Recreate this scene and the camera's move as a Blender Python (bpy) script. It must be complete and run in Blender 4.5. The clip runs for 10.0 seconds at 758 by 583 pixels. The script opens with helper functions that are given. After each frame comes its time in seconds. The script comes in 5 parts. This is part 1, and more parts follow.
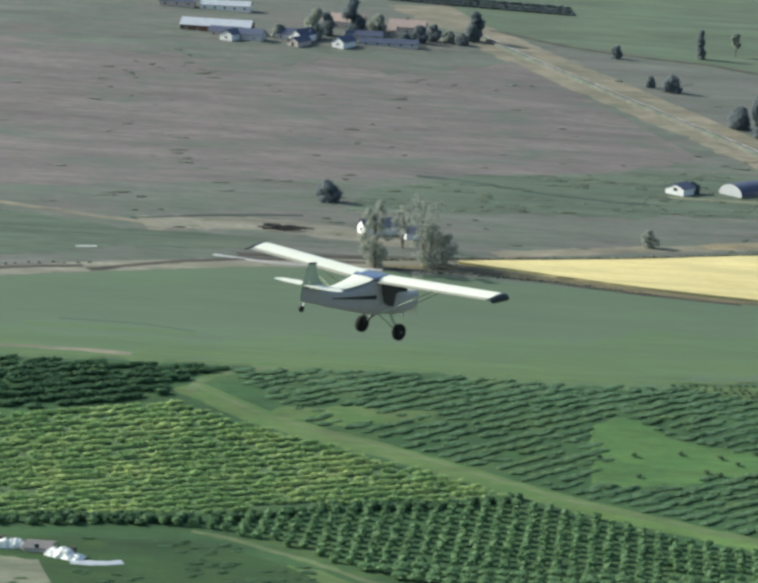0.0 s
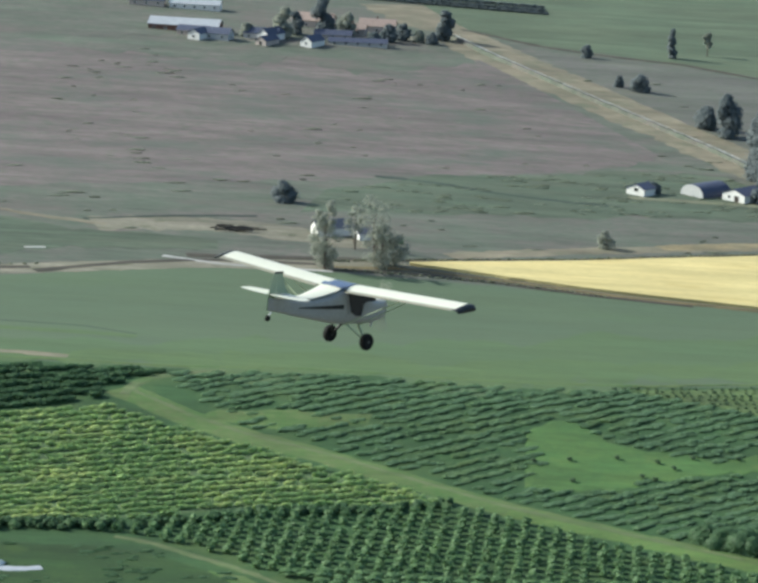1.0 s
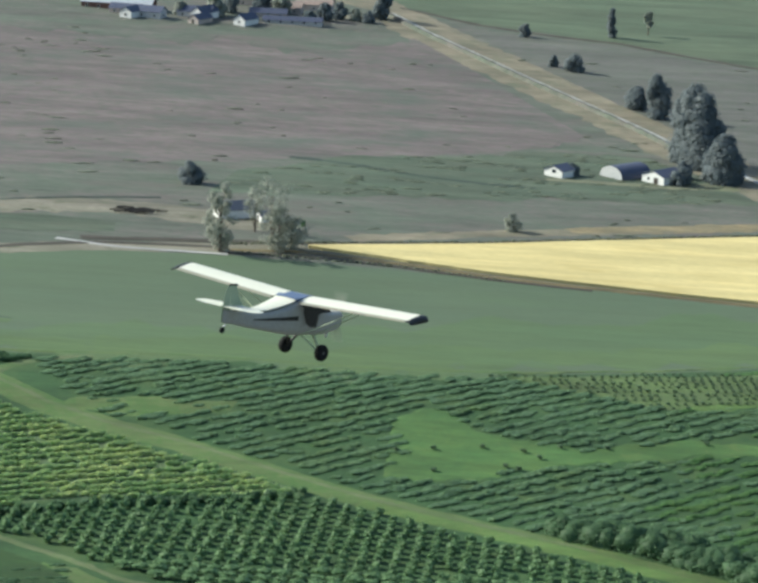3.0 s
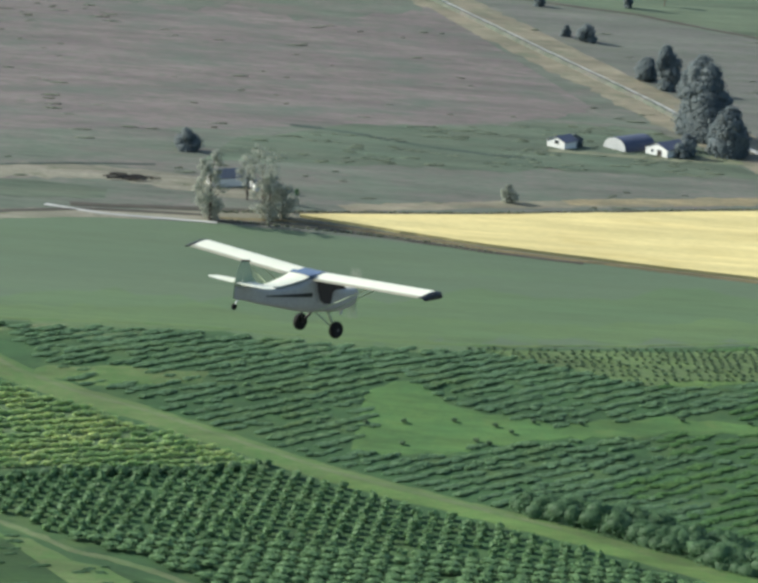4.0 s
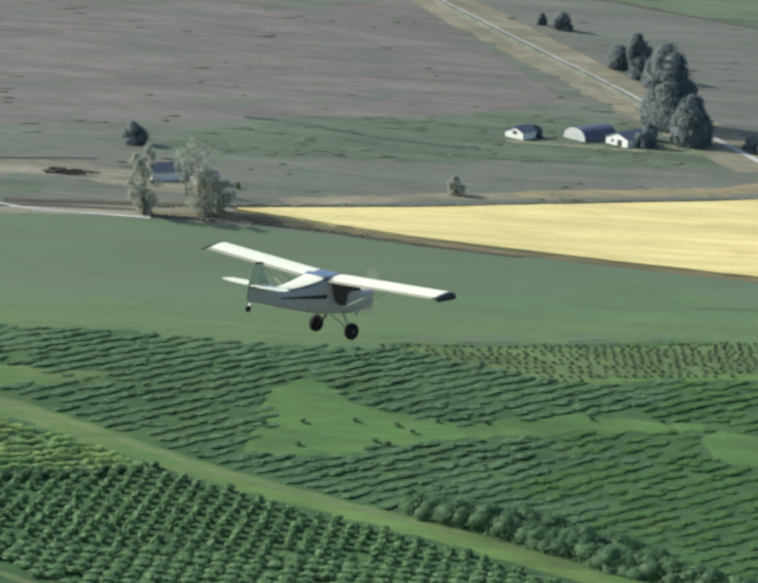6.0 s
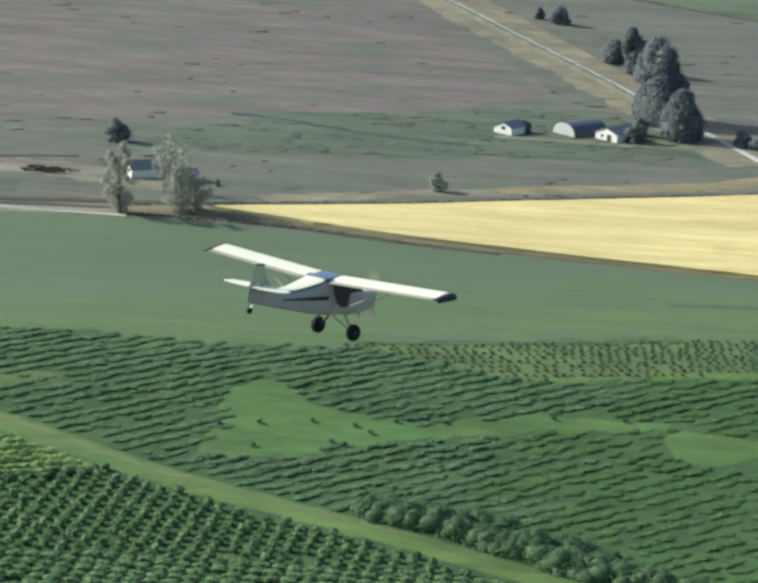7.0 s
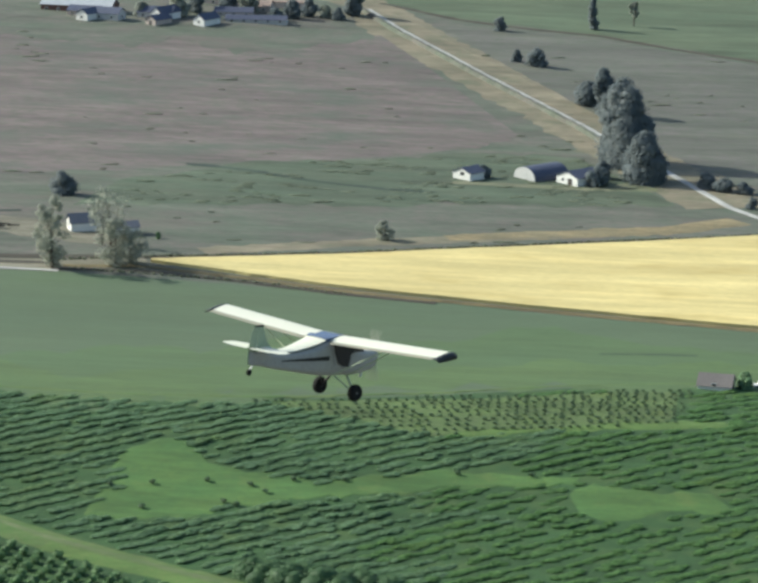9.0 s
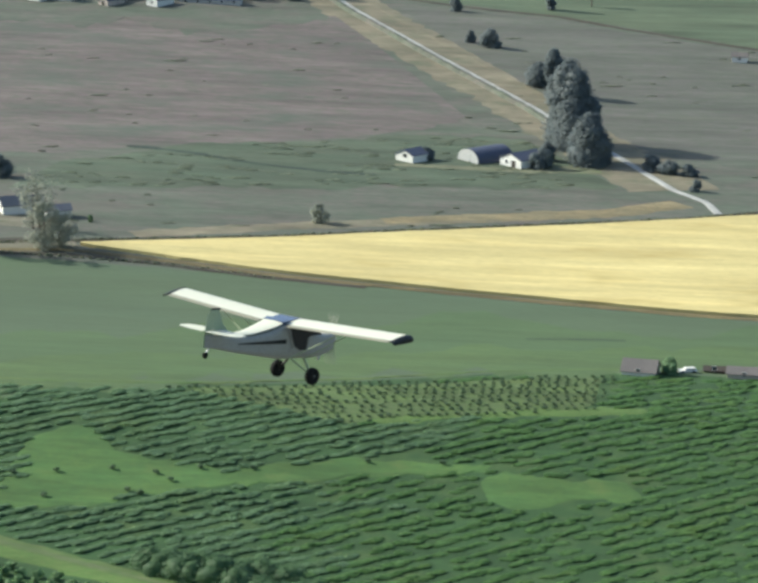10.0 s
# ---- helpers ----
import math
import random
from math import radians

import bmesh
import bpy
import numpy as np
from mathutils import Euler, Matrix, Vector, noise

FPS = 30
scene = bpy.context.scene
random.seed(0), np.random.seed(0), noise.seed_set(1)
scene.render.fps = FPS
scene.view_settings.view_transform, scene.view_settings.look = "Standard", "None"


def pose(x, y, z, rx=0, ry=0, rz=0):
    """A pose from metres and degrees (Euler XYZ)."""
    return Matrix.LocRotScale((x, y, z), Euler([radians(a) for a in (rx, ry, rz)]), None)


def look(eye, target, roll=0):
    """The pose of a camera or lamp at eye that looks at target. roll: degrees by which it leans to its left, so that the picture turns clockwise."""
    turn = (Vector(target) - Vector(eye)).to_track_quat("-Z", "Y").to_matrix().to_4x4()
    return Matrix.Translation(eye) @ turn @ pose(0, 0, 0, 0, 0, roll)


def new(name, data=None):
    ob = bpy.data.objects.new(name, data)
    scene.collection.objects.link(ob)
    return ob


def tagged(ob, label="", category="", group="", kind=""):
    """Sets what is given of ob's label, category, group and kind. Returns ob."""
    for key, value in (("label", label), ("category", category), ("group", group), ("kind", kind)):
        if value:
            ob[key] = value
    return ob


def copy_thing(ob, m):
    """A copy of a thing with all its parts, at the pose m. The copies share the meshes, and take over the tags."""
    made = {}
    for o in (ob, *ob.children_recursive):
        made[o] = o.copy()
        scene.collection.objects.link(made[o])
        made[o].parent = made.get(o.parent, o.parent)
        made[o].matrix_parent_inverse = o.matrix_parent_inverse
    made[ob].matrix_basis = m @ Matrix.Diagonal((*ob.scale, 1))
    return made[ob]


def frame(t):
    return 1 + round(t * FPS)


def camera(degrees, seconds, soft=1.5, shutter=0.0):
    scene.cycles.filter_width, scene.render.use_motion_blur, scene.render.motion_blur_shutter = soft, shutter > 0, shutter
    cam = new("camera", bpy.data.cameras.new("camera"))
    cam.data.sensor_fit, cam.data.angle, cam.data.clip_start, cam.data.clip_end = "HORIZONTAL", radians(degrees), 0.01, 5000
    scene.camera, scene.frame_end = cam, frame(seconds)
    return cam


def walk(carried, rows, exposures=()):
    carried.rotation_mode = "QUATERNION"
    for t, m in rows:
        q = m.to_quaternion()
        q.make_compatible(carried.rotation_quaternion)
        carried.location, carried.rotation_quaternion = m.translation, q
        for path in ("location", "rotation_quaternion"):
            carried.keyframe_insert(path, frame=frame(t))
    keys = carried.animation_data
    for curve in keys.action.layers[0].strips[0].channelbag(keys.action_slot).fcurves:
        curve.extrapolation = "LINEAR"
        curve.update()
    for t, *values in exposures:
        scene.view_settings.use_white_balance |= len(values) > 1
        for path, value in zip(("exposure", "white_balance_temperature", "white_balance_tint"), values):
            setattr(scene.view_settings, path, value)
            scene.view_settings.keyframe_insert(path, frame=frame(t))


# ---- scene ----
# the aircraft: seconds, place, heading, nose up, left wing up (degrees)
FLIGHT = [
    (0.0, -74.35, 68.46, 148.77, 48.30, -6.24, 0.49),
    (0.5, -67.21, 70.78, 148.75, 48.58, -6.18, 0.70),
    (1.0, -60.06, 72.88, 148.72, 48.19, -6.59, 0.70),
    (1.5, -52.81, 75.08, 148.63, 48.21, -6.80, 0.60),
    (2.0, -45.46, 78.13, 148.30, 48.27, -6.85, 0.42),
    (2.5, -38.03, 81.42, 147.86, 48.63, -6.79, 0.60),
    (2.7, -34.88, 82.54, 147.73, 48.62, -6.79, 0.54),
    (3.8, -18.24, 87.78, 147.58, 48.46, -6.66, -0.61),
    (4.0, -15.25, 88.88, 147.53, 48.45, -6.63, -0.68),
    (4.5, -7.55, 92.15, 147.29, 48.53, -6.55, -0.55),
    (5.0, 0.19, 95.61, 147.03, 48.39, -6.53, -0.24),
    (5.5, 7.97, 98.57, 146.88, 48.31, -6.63, -0.73),
    (5.7, 11.24, 99.91, 146.81, 48.33, -6.67, -0.80),
    (6.8, 28.51, 108.26, 146.06, 48.84, -6.83, -0.87),
    (7.0, 31.52, 109.59, 145.95, 48.87, -6.84, -0.87),
    (7.5, 39.43, 112.86, 145.71, 48.84, -6.68, -0.74),
    (8.0, 47.33, 117.40, 145.11, 48.98, -6.73, -0.15),
    (8.5, 55.28, 121.02, 144.78, 49.12, -7.00, -0.27),
    (9.0, 63.26, 124.84, 144.43, 49.51, -7.09, -0.52),
    (9.5, 71.24, 128.68, 144.10, 49.48, -7.33, -0.72),
    (10.0, 79.18, 133.41, 143.57, 49.68, -7.34, -0.72),
]

PATH = [
    (0.0, (-80.01, -27.55, 170.23), (-44.82, 557.40, 41.44), 2.30),
    (0.5, (-72.23, -25.32, 170.41), (-36.35, 559.31, 40.31), 2.33),
    (1.0, (-64.40, -22.96, 170.56), (-31.00, 562.00, 41.31), 2.29),
    (1.5, (-56.53, -20.50, 170.68), (-24.35, 564.33, 40.51), 2.08),
    (2.0, (-48.60, -17.91, 170.76), (-15.48, 566.30, 38.10), 2.29),
    (2.5, (-40.63, -15.21, 170.82), (-7.73, 568.85, 37.47), 2.21),
    (2.7, (-37.43, -14.10, 170.82), (-5.15, 570.10, 37.88), 2.22),
    (3.8, (-19.66, -7.66, 170.81), (1.92, 575.52, 31.42), 2.78),
    (4.0, (-16.40, -6.43, 170.81), (3.58, 576.57, 30.43), 2.78),
    (4.5, (-8.23, -3.27, 170.75), (7.34, 579.60, 29.26), 2.53),
    (5.0, (0.00, 0.00, 170.66), (11.73, 582.75, 28.31), 2.48),
    (5.5, (8.28, 3.39, 170.53), (17.22, 585.98, 27.34), 2.27),
    (5.7, (11.60, 4.78, 170.47), (20.05, 587.44, 27.50), 2.20),
    (6.8, (30.02, 12.73, 170.07), (29.86, 595.25, 26.29), 1.80),
    (7.0, (33.40, 14.24, 169.98), (31.57, 596.61, 25.62), 1.72),
    (7.5, (41.88, 18.09, 169.74), (37.94, 600.40, 25.17), 1.54),
    (8.0, (50.40, 22.05, 169.47), (43.82, 605.03, 27.72), 1.22),
    (8.5, (58.98, 26.13, 169.16), (45.91, 610.11, 32.07), 0.95),
    (9.0, (67.60, 30.32, 168.83), (50.25, 614.34, 32.38), 0.40),
    (9.5, (76.28, 34.63, 168.46), (57.66, 618.16, 30.07), 0.56),
    (10.0, (85.00, 39.05, 168.07), (66.88, 622.14, 27.77), 0.38),
]
cam = camera(14.0, 10.0, soft=3.2, shutter=0.5)
walk(cam, [(t, look(eye, target, roll)) for t, eye, target, roll in PATH], [(0.0, 0.34, 6000, 1.0), (10.0, 0.34, 6200, 1.0)])

# ---- daylight ----
SUN_FROM = Vector((-0.958, 0.29, 0)).normalized()
SUN_UP = radians(31)
world = bpy.data.worlds.new("daylight")
scene.world = world
world.use_nodes = True
sky = world.node_tree.nodes.new("ShaderNodeTexSky")
sky.sky_type, sky.sun_disc = "NISHITA", False
sky.sun_elevation, sky.sun_rotation = SUN_UP, math.atan2(SUN_FROM.x, SUN_FROM.y)
sky.dust_density = 2.5
backdrop_node = world.node_tree.nodes["Background"]
world.node_tree.links.new(sky.outputs[0], backdrop_node.inputs[0])
backdrop_node.inputs[1].default_value = 0.15
sun = new("sun", bpy.data.lights.new("sun", "SUN"))
sun.data.energy, sun.data.angle, sun.data.color = 4.6, radians(0.5), (1.0, 0.95, 0.86)
sun_dir = SUN_FROM * math.cos(SUN_UP) + Vector((0, 0, math.sin(SUN_UP)))
sun.matrix_world = look(sun_dir * 400, (0, 0, 0))


# ---- materials ----
def surface(name, colours, sizes=(6.0, 0.6), rough=0.9, bump=0.3, metal=0.0, where="world", spots=None, island=0.0, stretch=1.0, thin=0.0, streak=0.3, ramp=(0.35, 0.65), fleck=0.6, melt=0.12):
    """A surface of two or three colours, mixed at a large and a small scale (metres). spots: (colour, size, amount)."""
    m = bpy.data.materials.new(name)
    m.use_nodes = True
    nodes, links = m.node_tree.nodes, m.node_tree.links
    bsdf = nodes["Principled BSDF"]
    bsdf.inputs["Roughness"].default_value = rough
    bsdf.inputs["Metallic"].default_value = metal
    bsdf.inputs["Specular IOR Level"].default_value = 0.3
    if where == "world":
        place = nodes.new("ShaderNodeNewGeometry").outputs["Position"]
    else:
        place = nodes.new("ShaderNodeTexCoord").outputs["Object"]
    if stretch != 1.0:
        scaled = nodes.new("ShaderNodeVectorMath")
        scaled.operation = "MULTIPLY"
        scaled.inputs[1].default_value = (1.0 / stretch, 1.0, 1.0)
        links.new(place, scaled.inputs[0])
        place = scaled.outputs[0]

    def speckle(size, detail=4.0):
        n = nodes.new("ShaderNodeTexNoise")
        n.inputs["Scale"].default_value = 1.0 / size
        n.inputs["Detail"].default_value = detail
        n.inputs["Roughness"].default_value = 0.6
        links.new(place, n.inputs["Vector"])
        return n.outputs["Fac"]

    def steep(fac, lo, hi):
        r = nodes.new("ShaderNodeMapRange")
        r.inputs["From Min"].default_value, r.inputs["From Max"].default_value = lo, hi
        links.new(fac, r.inputs["Value"])
        return r.outputs["Result"]

    def blend(fac, a, b):
        x = nodes.new("ShaderNodeMix")
        x.data_type = "RGBA"
        links.new(fac, x.inputs["Factor"])
        for k, c in ((6, a), (7, b)):
            if isinstance(c, tuple):
                x.inputs[k].default_value = (*c, 1)
            else:
                links.new(c, x.inputs[k])
        return x.outputs[2]

    col = blend(steep(speckle(sizes[0]), *ramp), colours[0], colours[1])
    fine = speckle(sizes[1])
    if len(colours) > 2:
        col = blend(steep(fine, 0.42, 0.75), col, colours[2])
    if where == "world" and not island:
        for grain, share in (((0.03, 0.085, 0.1), 1.0), ((0.11, 0.5, 0.3), fleck)):
            band = nodes.new("ShaderNodeTexNoise")
            band.inputs["Scale"].default_value, band.inputs["Detail"].default_value, band.inputs["Roughness"].default_value = 1.0, 5.0, 0.65
            grow = nodes.new("ShaderNodeVectorMath")
            grow.operation = "MULTIPLY"
            grow.inputs[1].default_value = grain
            links.new(place, grow.inputs[0])
            links.new(grow.outputs[0], band.inputs["Vector"])
            tone = nodes.new("ShaderNodeMapRange")
            tone.inputs["From Min"].default_value, tone.inputs["From Max"].default_value = 0.3, 0.7
            tone.inputs["To Min"].default_value, tone.inputs["To Max"].default_value = 1 - streak * share, 1 + streak * share
            links.new(band.outputs["Fac"], tone.inputs["Value"])
            worn = nodes.new("ShaderNodeHueSaturation")
            links.new(tone.outputs["Result"], worn.inputs["Value"])
            links.new(col, worn.inputs["Color"])
            col = worn.outputs["Color"]
    if spots:
        col = blend(steep(speckle(spots[1], 3.0), 1 - spots[2], 1 + melt - spots[2]), col, spots[0])
    if island:
        geo = nodes.new("ShaderNodeNewGeometry")
        hsv = nodes.new("ShaderNodeHueSaturation")
        links.new(steep(geo.outputs["Random Per Island"], 0, 1), hsv.inputs["Value"])
        vr = nodes.new("ShaderNodeMapRange")
        vr.inputs["To Min"].default_value, vr.inputs["To Max"].default_value = 1 - island, 1 + island
        links.new(geo.outputs["Random Per Island"], vr.inputs["Value"])
        links.new(vr.outputs["Result"], hsv.inputs["Value"])
        links.new(col, hsv.inputs["Color"])
        col = hsv.outputs["Color"]
    links.new(col, bsdf.inputs["Base Color"])
    if thin:
        through_leaf = nodes.new("ShaderNodeBsdfTranslucent")
        links.new(col, through_leaf.inputs["Color"])
        both = nodes.new("ShaderNodeMixShader")
        both.inputs[0].default_value = thin
        links.new(bsdf.outputs[0], both.inputs[1])
        links.new(through_leaf.outputs[0], both.inputs[2])
        links.new(both.outputs[0], nodes["Material Output"].inputs["Surface"])
    if bump:
        b = nodes.new("ShaderNodeBump")
        b.inputs["Strength"].default_value = bump
        b.inputs["Distance"].default_value = sizes[1] * 0.3
        links.new(fine, b.inputs["Height"])
        links.new(b.outputs["Normal"], bsdf.inputs["Normal"])
    return m


def glass(name, colour, rough=0.05):
    m = bpy.data.materials.new(name)
    m.use_nodes = True
    b = m.node_tree.nodes["Principled BSDF"]
    b.inputs["Base Color"].default_value = (*colour, 1)
    b.inputs["Roughness"].default_value = rough
    b.inputs["Specular IOR Level"].default_value = 0.6
    return m


GRASS = surface("rough_grass", streak=0.2, fleck=1.0, colours=[(0.0951, 0.1120, 0.0808), (0.1283, 0.1162, 0.0997), (0.0809, 0.0996, 0.0712)], sizes=(16, 2.2), stretch=1.5, spots=((0.1427, 0.1068, 0.0997), 26, 0.44), melt=0.3)
MEADOW = surface("damp_meadow", [(0.0778, 0.1036, 0.0677), (0.0916, 0.1076, 0.0720), (0.0640, 0.0877, 0.0550)], (12, 2.0), stretch=2.5, streak=0.3, fleck=1.0, spots=((0.1098, 0.1076, 0.0762), 16, 0.42), melt=0.3)
PASTURE = surface("dry_pasture", streak=0.2, fleck=1.1, colours=[(0.1362, 0.1101, 0.1052), (0.1582, 0.1270, 0.1190), (0.1010, 0.1058, 0.0778)], sizes=(20, 2.6), stretch=1.7, spots=((0.0812, 0.1037, 0.0768), 22, 0.5), melt=0.3)
GREYFIELD = surface("stubble_soil", [(0.1037, 0.1059, 0.088), (0.1245, 0.1152, 0.1037), (0.0871, 0.1017, 0.0704)], (18, 2.0), stretch=2.2, streak=0.2, fleck=0.9, spots=((0.1286, 0.1298, 0.0963), 12, 0.42), melt=0.3)
CROP = surface("green_crop", streak=0.07, fleck=0.8, colours=[(0.0833, 0.1186, 0.0686), (0.0905, 0.1252, 0.0691), (0.0850, 0.1148, 0.0654)], sizes=(30, 1.2), bump=0.4, stretch=2.0, spots=((0.0901, 0.1344, 0.0639), 36, 0.42), melt=0.3)
CROP_NEAR = surface("yellower_green_crop", streak=0.12, fleck=1.2, colours=[(0.0824, 0.1285, 0.0515), (0.0945, 0.1397, 0.0515), (0.0759, 0.1193, 0.0506)], sizes=(24, 1.2), bump=0.4, stretch=2.0)
CROP_MID = surface("fresh_green_crop", streak=0.1, fleck=1.0, colours=[(0.0799, 0.1250, 0.0577), (0.0887, 0.1316, 0.0572), (0.0774, 0.1183, 0.0553)], sizes=(28, 1.2), bump=0.4, stretch=2.0)
WHEAT = surface("ripe_wheat", streak=0.2, colours=[(0.5991, 0.4987, 0.2229), (0.5508, 0.4434, 0.1873), (0.4831, 0.3972, 0.1784)], sizes=(14, 0.9), bump=0.5, stretch=2.5, spots=((0.4494, 0.3506, 0.1365), 14, 0.42))
STRAW = surface("dry_golden_grass", [(0.2488, 0.1936, 0.1052), (0.1881, 0.1602, 0.0955), (0.1444, 0.128, 0.0757)], (9, 1.4), melt=0.3)
OCHRE = surface("brown_dry_grass", [(0.135, 0.108, 0.052), (0.17, 0.13, 0.06), (0.105, 0.09, 0.05)], (6, 1.0))
VERGE = surface("dry_verge", [(0.2189, 0.1880, 0.1273), (0.1419, 0.1344, 0.0889), (0.1948, 0.1625, 0.1194)], (10, 1.6), spots=((0.1129, 0.1210, 0.0768), 12, 0.47), melt=0.25)
PALE = surface("bare_pale_soil", [(0.2241, 0.2017, 0.1534), (0.1643, 0.1569, 0.1096), (0.1419, 0.1307, 0.0950)], (7, 1.0), stretch=1.8, spots=((0.1046, 0.1120, 0.0657), 6, 0.42))
GRAVEL = surface("pale_gravel", [(0.3818, 0.3755, 0.3519), (0.3207, 0.3177, 0.2988), (0.42, 0.4044, 0.3652)], (4, 0.3))
DITCH = surface("wet_ditch_soil_and_hedge_shade", [(0.0529, 0.0458, 0.0353), (0.0706, 0.0600, 0.0458), (0.0423, 0.0423, 0.0282)], (5, 0.8))
FLOOR = surface("orchard_grass", [(0.0353, 0.0804, 0.0254), (0.0426, 0.0897, 0.0276), (0.0333, 0.0684, 0.0245)], (11, 1.0), spots=((0.0674, 0.1093, 0.0343), 11, 0.5), melt=0.25)
BERRYFLOOR = surface("yellowish_grass", [(0.0862, 0.1382, 0.0603), (0.1137, 0.1540, 0.0615), (0.0691, 0.1185, 0.0560)], (9, 0.9), spots=((0.1450, 0.1660, 0.0633), 10, 0.4))
OLIVE = surface("olive_grass", [(0.0265, 0.0600, 0.0156), (0.0343, 0.0687, 0.0171), (0.0230, 0.0511, 0.0156)], (8, 1.0), spots=((0.0466, 0.0822, 0.0183), 9, 0.42), melt=0.25)
LAWN = surface("bright_grass", [(0.0655, 0.1365, 0.0378), (0.0825, 0.1442, 0.0367), (0.0599, 0.1181, 0.0361)], (12, 1.0), spots=((0.1050, 0.1487, 0.0434), 7, 0.42), melt=0.25)
FRESH = surface("fresh_yellow_green_grass", [(0.098, 0.162, 0.041), (0.083, 0.15, 0.037), (0.12, 0.165, 0.048)], (7, 0.9), spots=((0.075, 0.135, 0.034), 6, 0.45), melt=0.25)
RUSH = surface("dark_wet_rushes", [(0.0360, 0.0540, 0.0418), (0.0446, 0.0612, 0.0475), (0.0302, 0.0446, 0.0346)], (5, 0.8), stretch=2.0)
LANE = surface("mown_lane", [(0.0951, 0.1401, 0.0435), (0.0751, 0.1342, 0.0349), (0.1141, 0.1380, 0.0549)], (9, 1.1), spots=((0.0603, 0.1273, 0.0302), 9, 0.5), melt=0.25)
WORN = surface("worn_yellow_grass", [(0.1159, 0.1426, 0.0621), (0.0963, 0.1361, 0.0505), (0.1309, 0.1424, 0.0756)], (6, 1.0), spots=((0.0760, 0.1271, 0.0400), 8, 0.5), melt=0.25)
SANDY = surface("sandy_soil", [(0.1577, 0.1577, 0.1037), (0.1245, 0.1452, 0.0789), (0.1826, 0.1701, 0.1203)], (8, 1.0), spots=((0.1494, 0.1743, 0.0706), 12, 0.4))
PLOT = surface("thin_grass_on_sand", [(0.0830, 0.1289, 0.0430), (0.0882, 0.1402, 0.0386), (0.1048, 0.1291, 0.0580)], (7, 0.9), spots=((0.1306, 0.1729, 0.0384), 6, 0.4), melt=0.25)
FIELD2 = surface("far_green_crop", [(0.0839, 0.1148, 0.0697), (0.0986, 0.1222, 0.0738), (0.0888, 0.1074, 0.0656)], (40, 2.5), stretch=2)

LEAF_DARK = surface("vine_leaves", [(0.1659, 0.2774, 0.1450), (0.1981, 0.3143, 0.1580), (0.2302, 0.3398, 0.1867)], (6, 0.5), rough=0.6, bump=0, island=0.25, thin=0.55, spots=((0.2250, 0.3116, 0.1113), 20, 0.47), melt=0.3)
LEAF_FRESH = surface("fresh_vine_leaves", [(0.128, 0.252, 0.083), (0.152, 0.278, 0.09), (0.178, 0.297, 0.108)], (6, 0.5), rough=0.6, bump=0, island=0.25, thin=0.55, spots=((0.205, 0.3, 0.075), 18, 0.45), melt=0.3)
LEAF_YELLOW = surface("yellow_green_leaves", [(0.3504, 0.4897, 0.1944), (0.6865, 0.7339, 0.3022), (0.4136, 0.5271, 0.2216)], (13, 0.8), rough=0.6, bump=0, island=0.25, thin=0.4, ramp=(0.47, 0.72))
LEAF_ORCHARD = surface("orchard_leaves", [(0.1315, 0.2336, 0.0972), (0.1578, 0.2628, 0.1061), (0.1908, 0.2919, 0.1372)], (7, 0.6), rough=0.6, bump=0, island=0.2, thin=0.4)
LEAF_YOUNG = surface("dark_young_leaves", [(0.0875, 0.15, 0.075), (0.1125, 0.175, 0.0875), (0.1375, 0.1875, 0.1)], (5, 0.6), rough=0.6, bump=0, island=0.2, thin=0.4)
# blue-grey of the distance haze is mixed into these leaf colours
LEAF_TREE = surface("haze_blue_tree_leaves", [(0.1537, 0.1858, 0.1930), (0.1794, 0.2041, 0.2084), (0.1362, 0.1694, 0.1756)], (3, 0.8), rough=0.6, bump=0, island=0.06, thin=0.5)
LEAF_PALE = surface("willow_leaves", [(0.3112, 0.3376, 0.2729), (0.3528, 0.3659, 0.2964), (0.2798, 0.2999, 0.2607)], (3, 0.8), rough=0.6, bump=0, island=0.12, thin=0.5)
LEAF_TUFT = surface("dark_tuft_blades", [(0.1792, 0.2058, 0.1365), (0.2128, 0.2352, 0.147), (0.1568, 0.1764, 0.126)], (3, 0.6), rough=0.7, bump=0, island=0.2, thin=0.3)
LEAF_SHRUB = surface("dark_shrub_leaves", [(0.0929, 0.1741, 0.0821), (0.1128, 0.1984, 0.0901), (0.1277, 0.2105, 0.1021)], (5, 0.6), rough=0.6, bump=0, island=0.12, thin=0.5)
BARK = surface("bark", [(0.11, 0.09, 0.07), (0.07, 0.06, 0.05), (0.14, 0.12, 0.1)], (0.8, 0.15), where="object")

WHITEWASH = surface("whitewashed_wall", [(0.7176, 0.7084, 0.6716), (0.644, 0.6256, 0.5888), (0.736, 0.736, 0.7084)], (1.5, 0.2), where="object", bump=0.15, spots=((0.506, 0.4784, 0.4324), 1.2, 0.36))
GREYWALL = surface("weathered_render", [(0.46, 0.46, 0.4508), (0.3864, 0.3864, 0.3772), (0.506, 0.506, 0.4968)], (1.5, 0.2), where="object", bump=0.15)
PINKWALL = surface("pinkish_render", [(0.4761, 0.3974, 0.3479), (0.402, 0.3422, 0.303), (0.529, 0.4637, 0.4153)], (1.5, 0.2), where="object", bump=0.15)
REDWALL = surface("red_brick_wall", [(0.1391, 0.0766, 0.0596), (0.1133, 0.0648, 0.0530), (0.1648, 0.1001, 0.0795)], (1.2, 0.2), where="object")
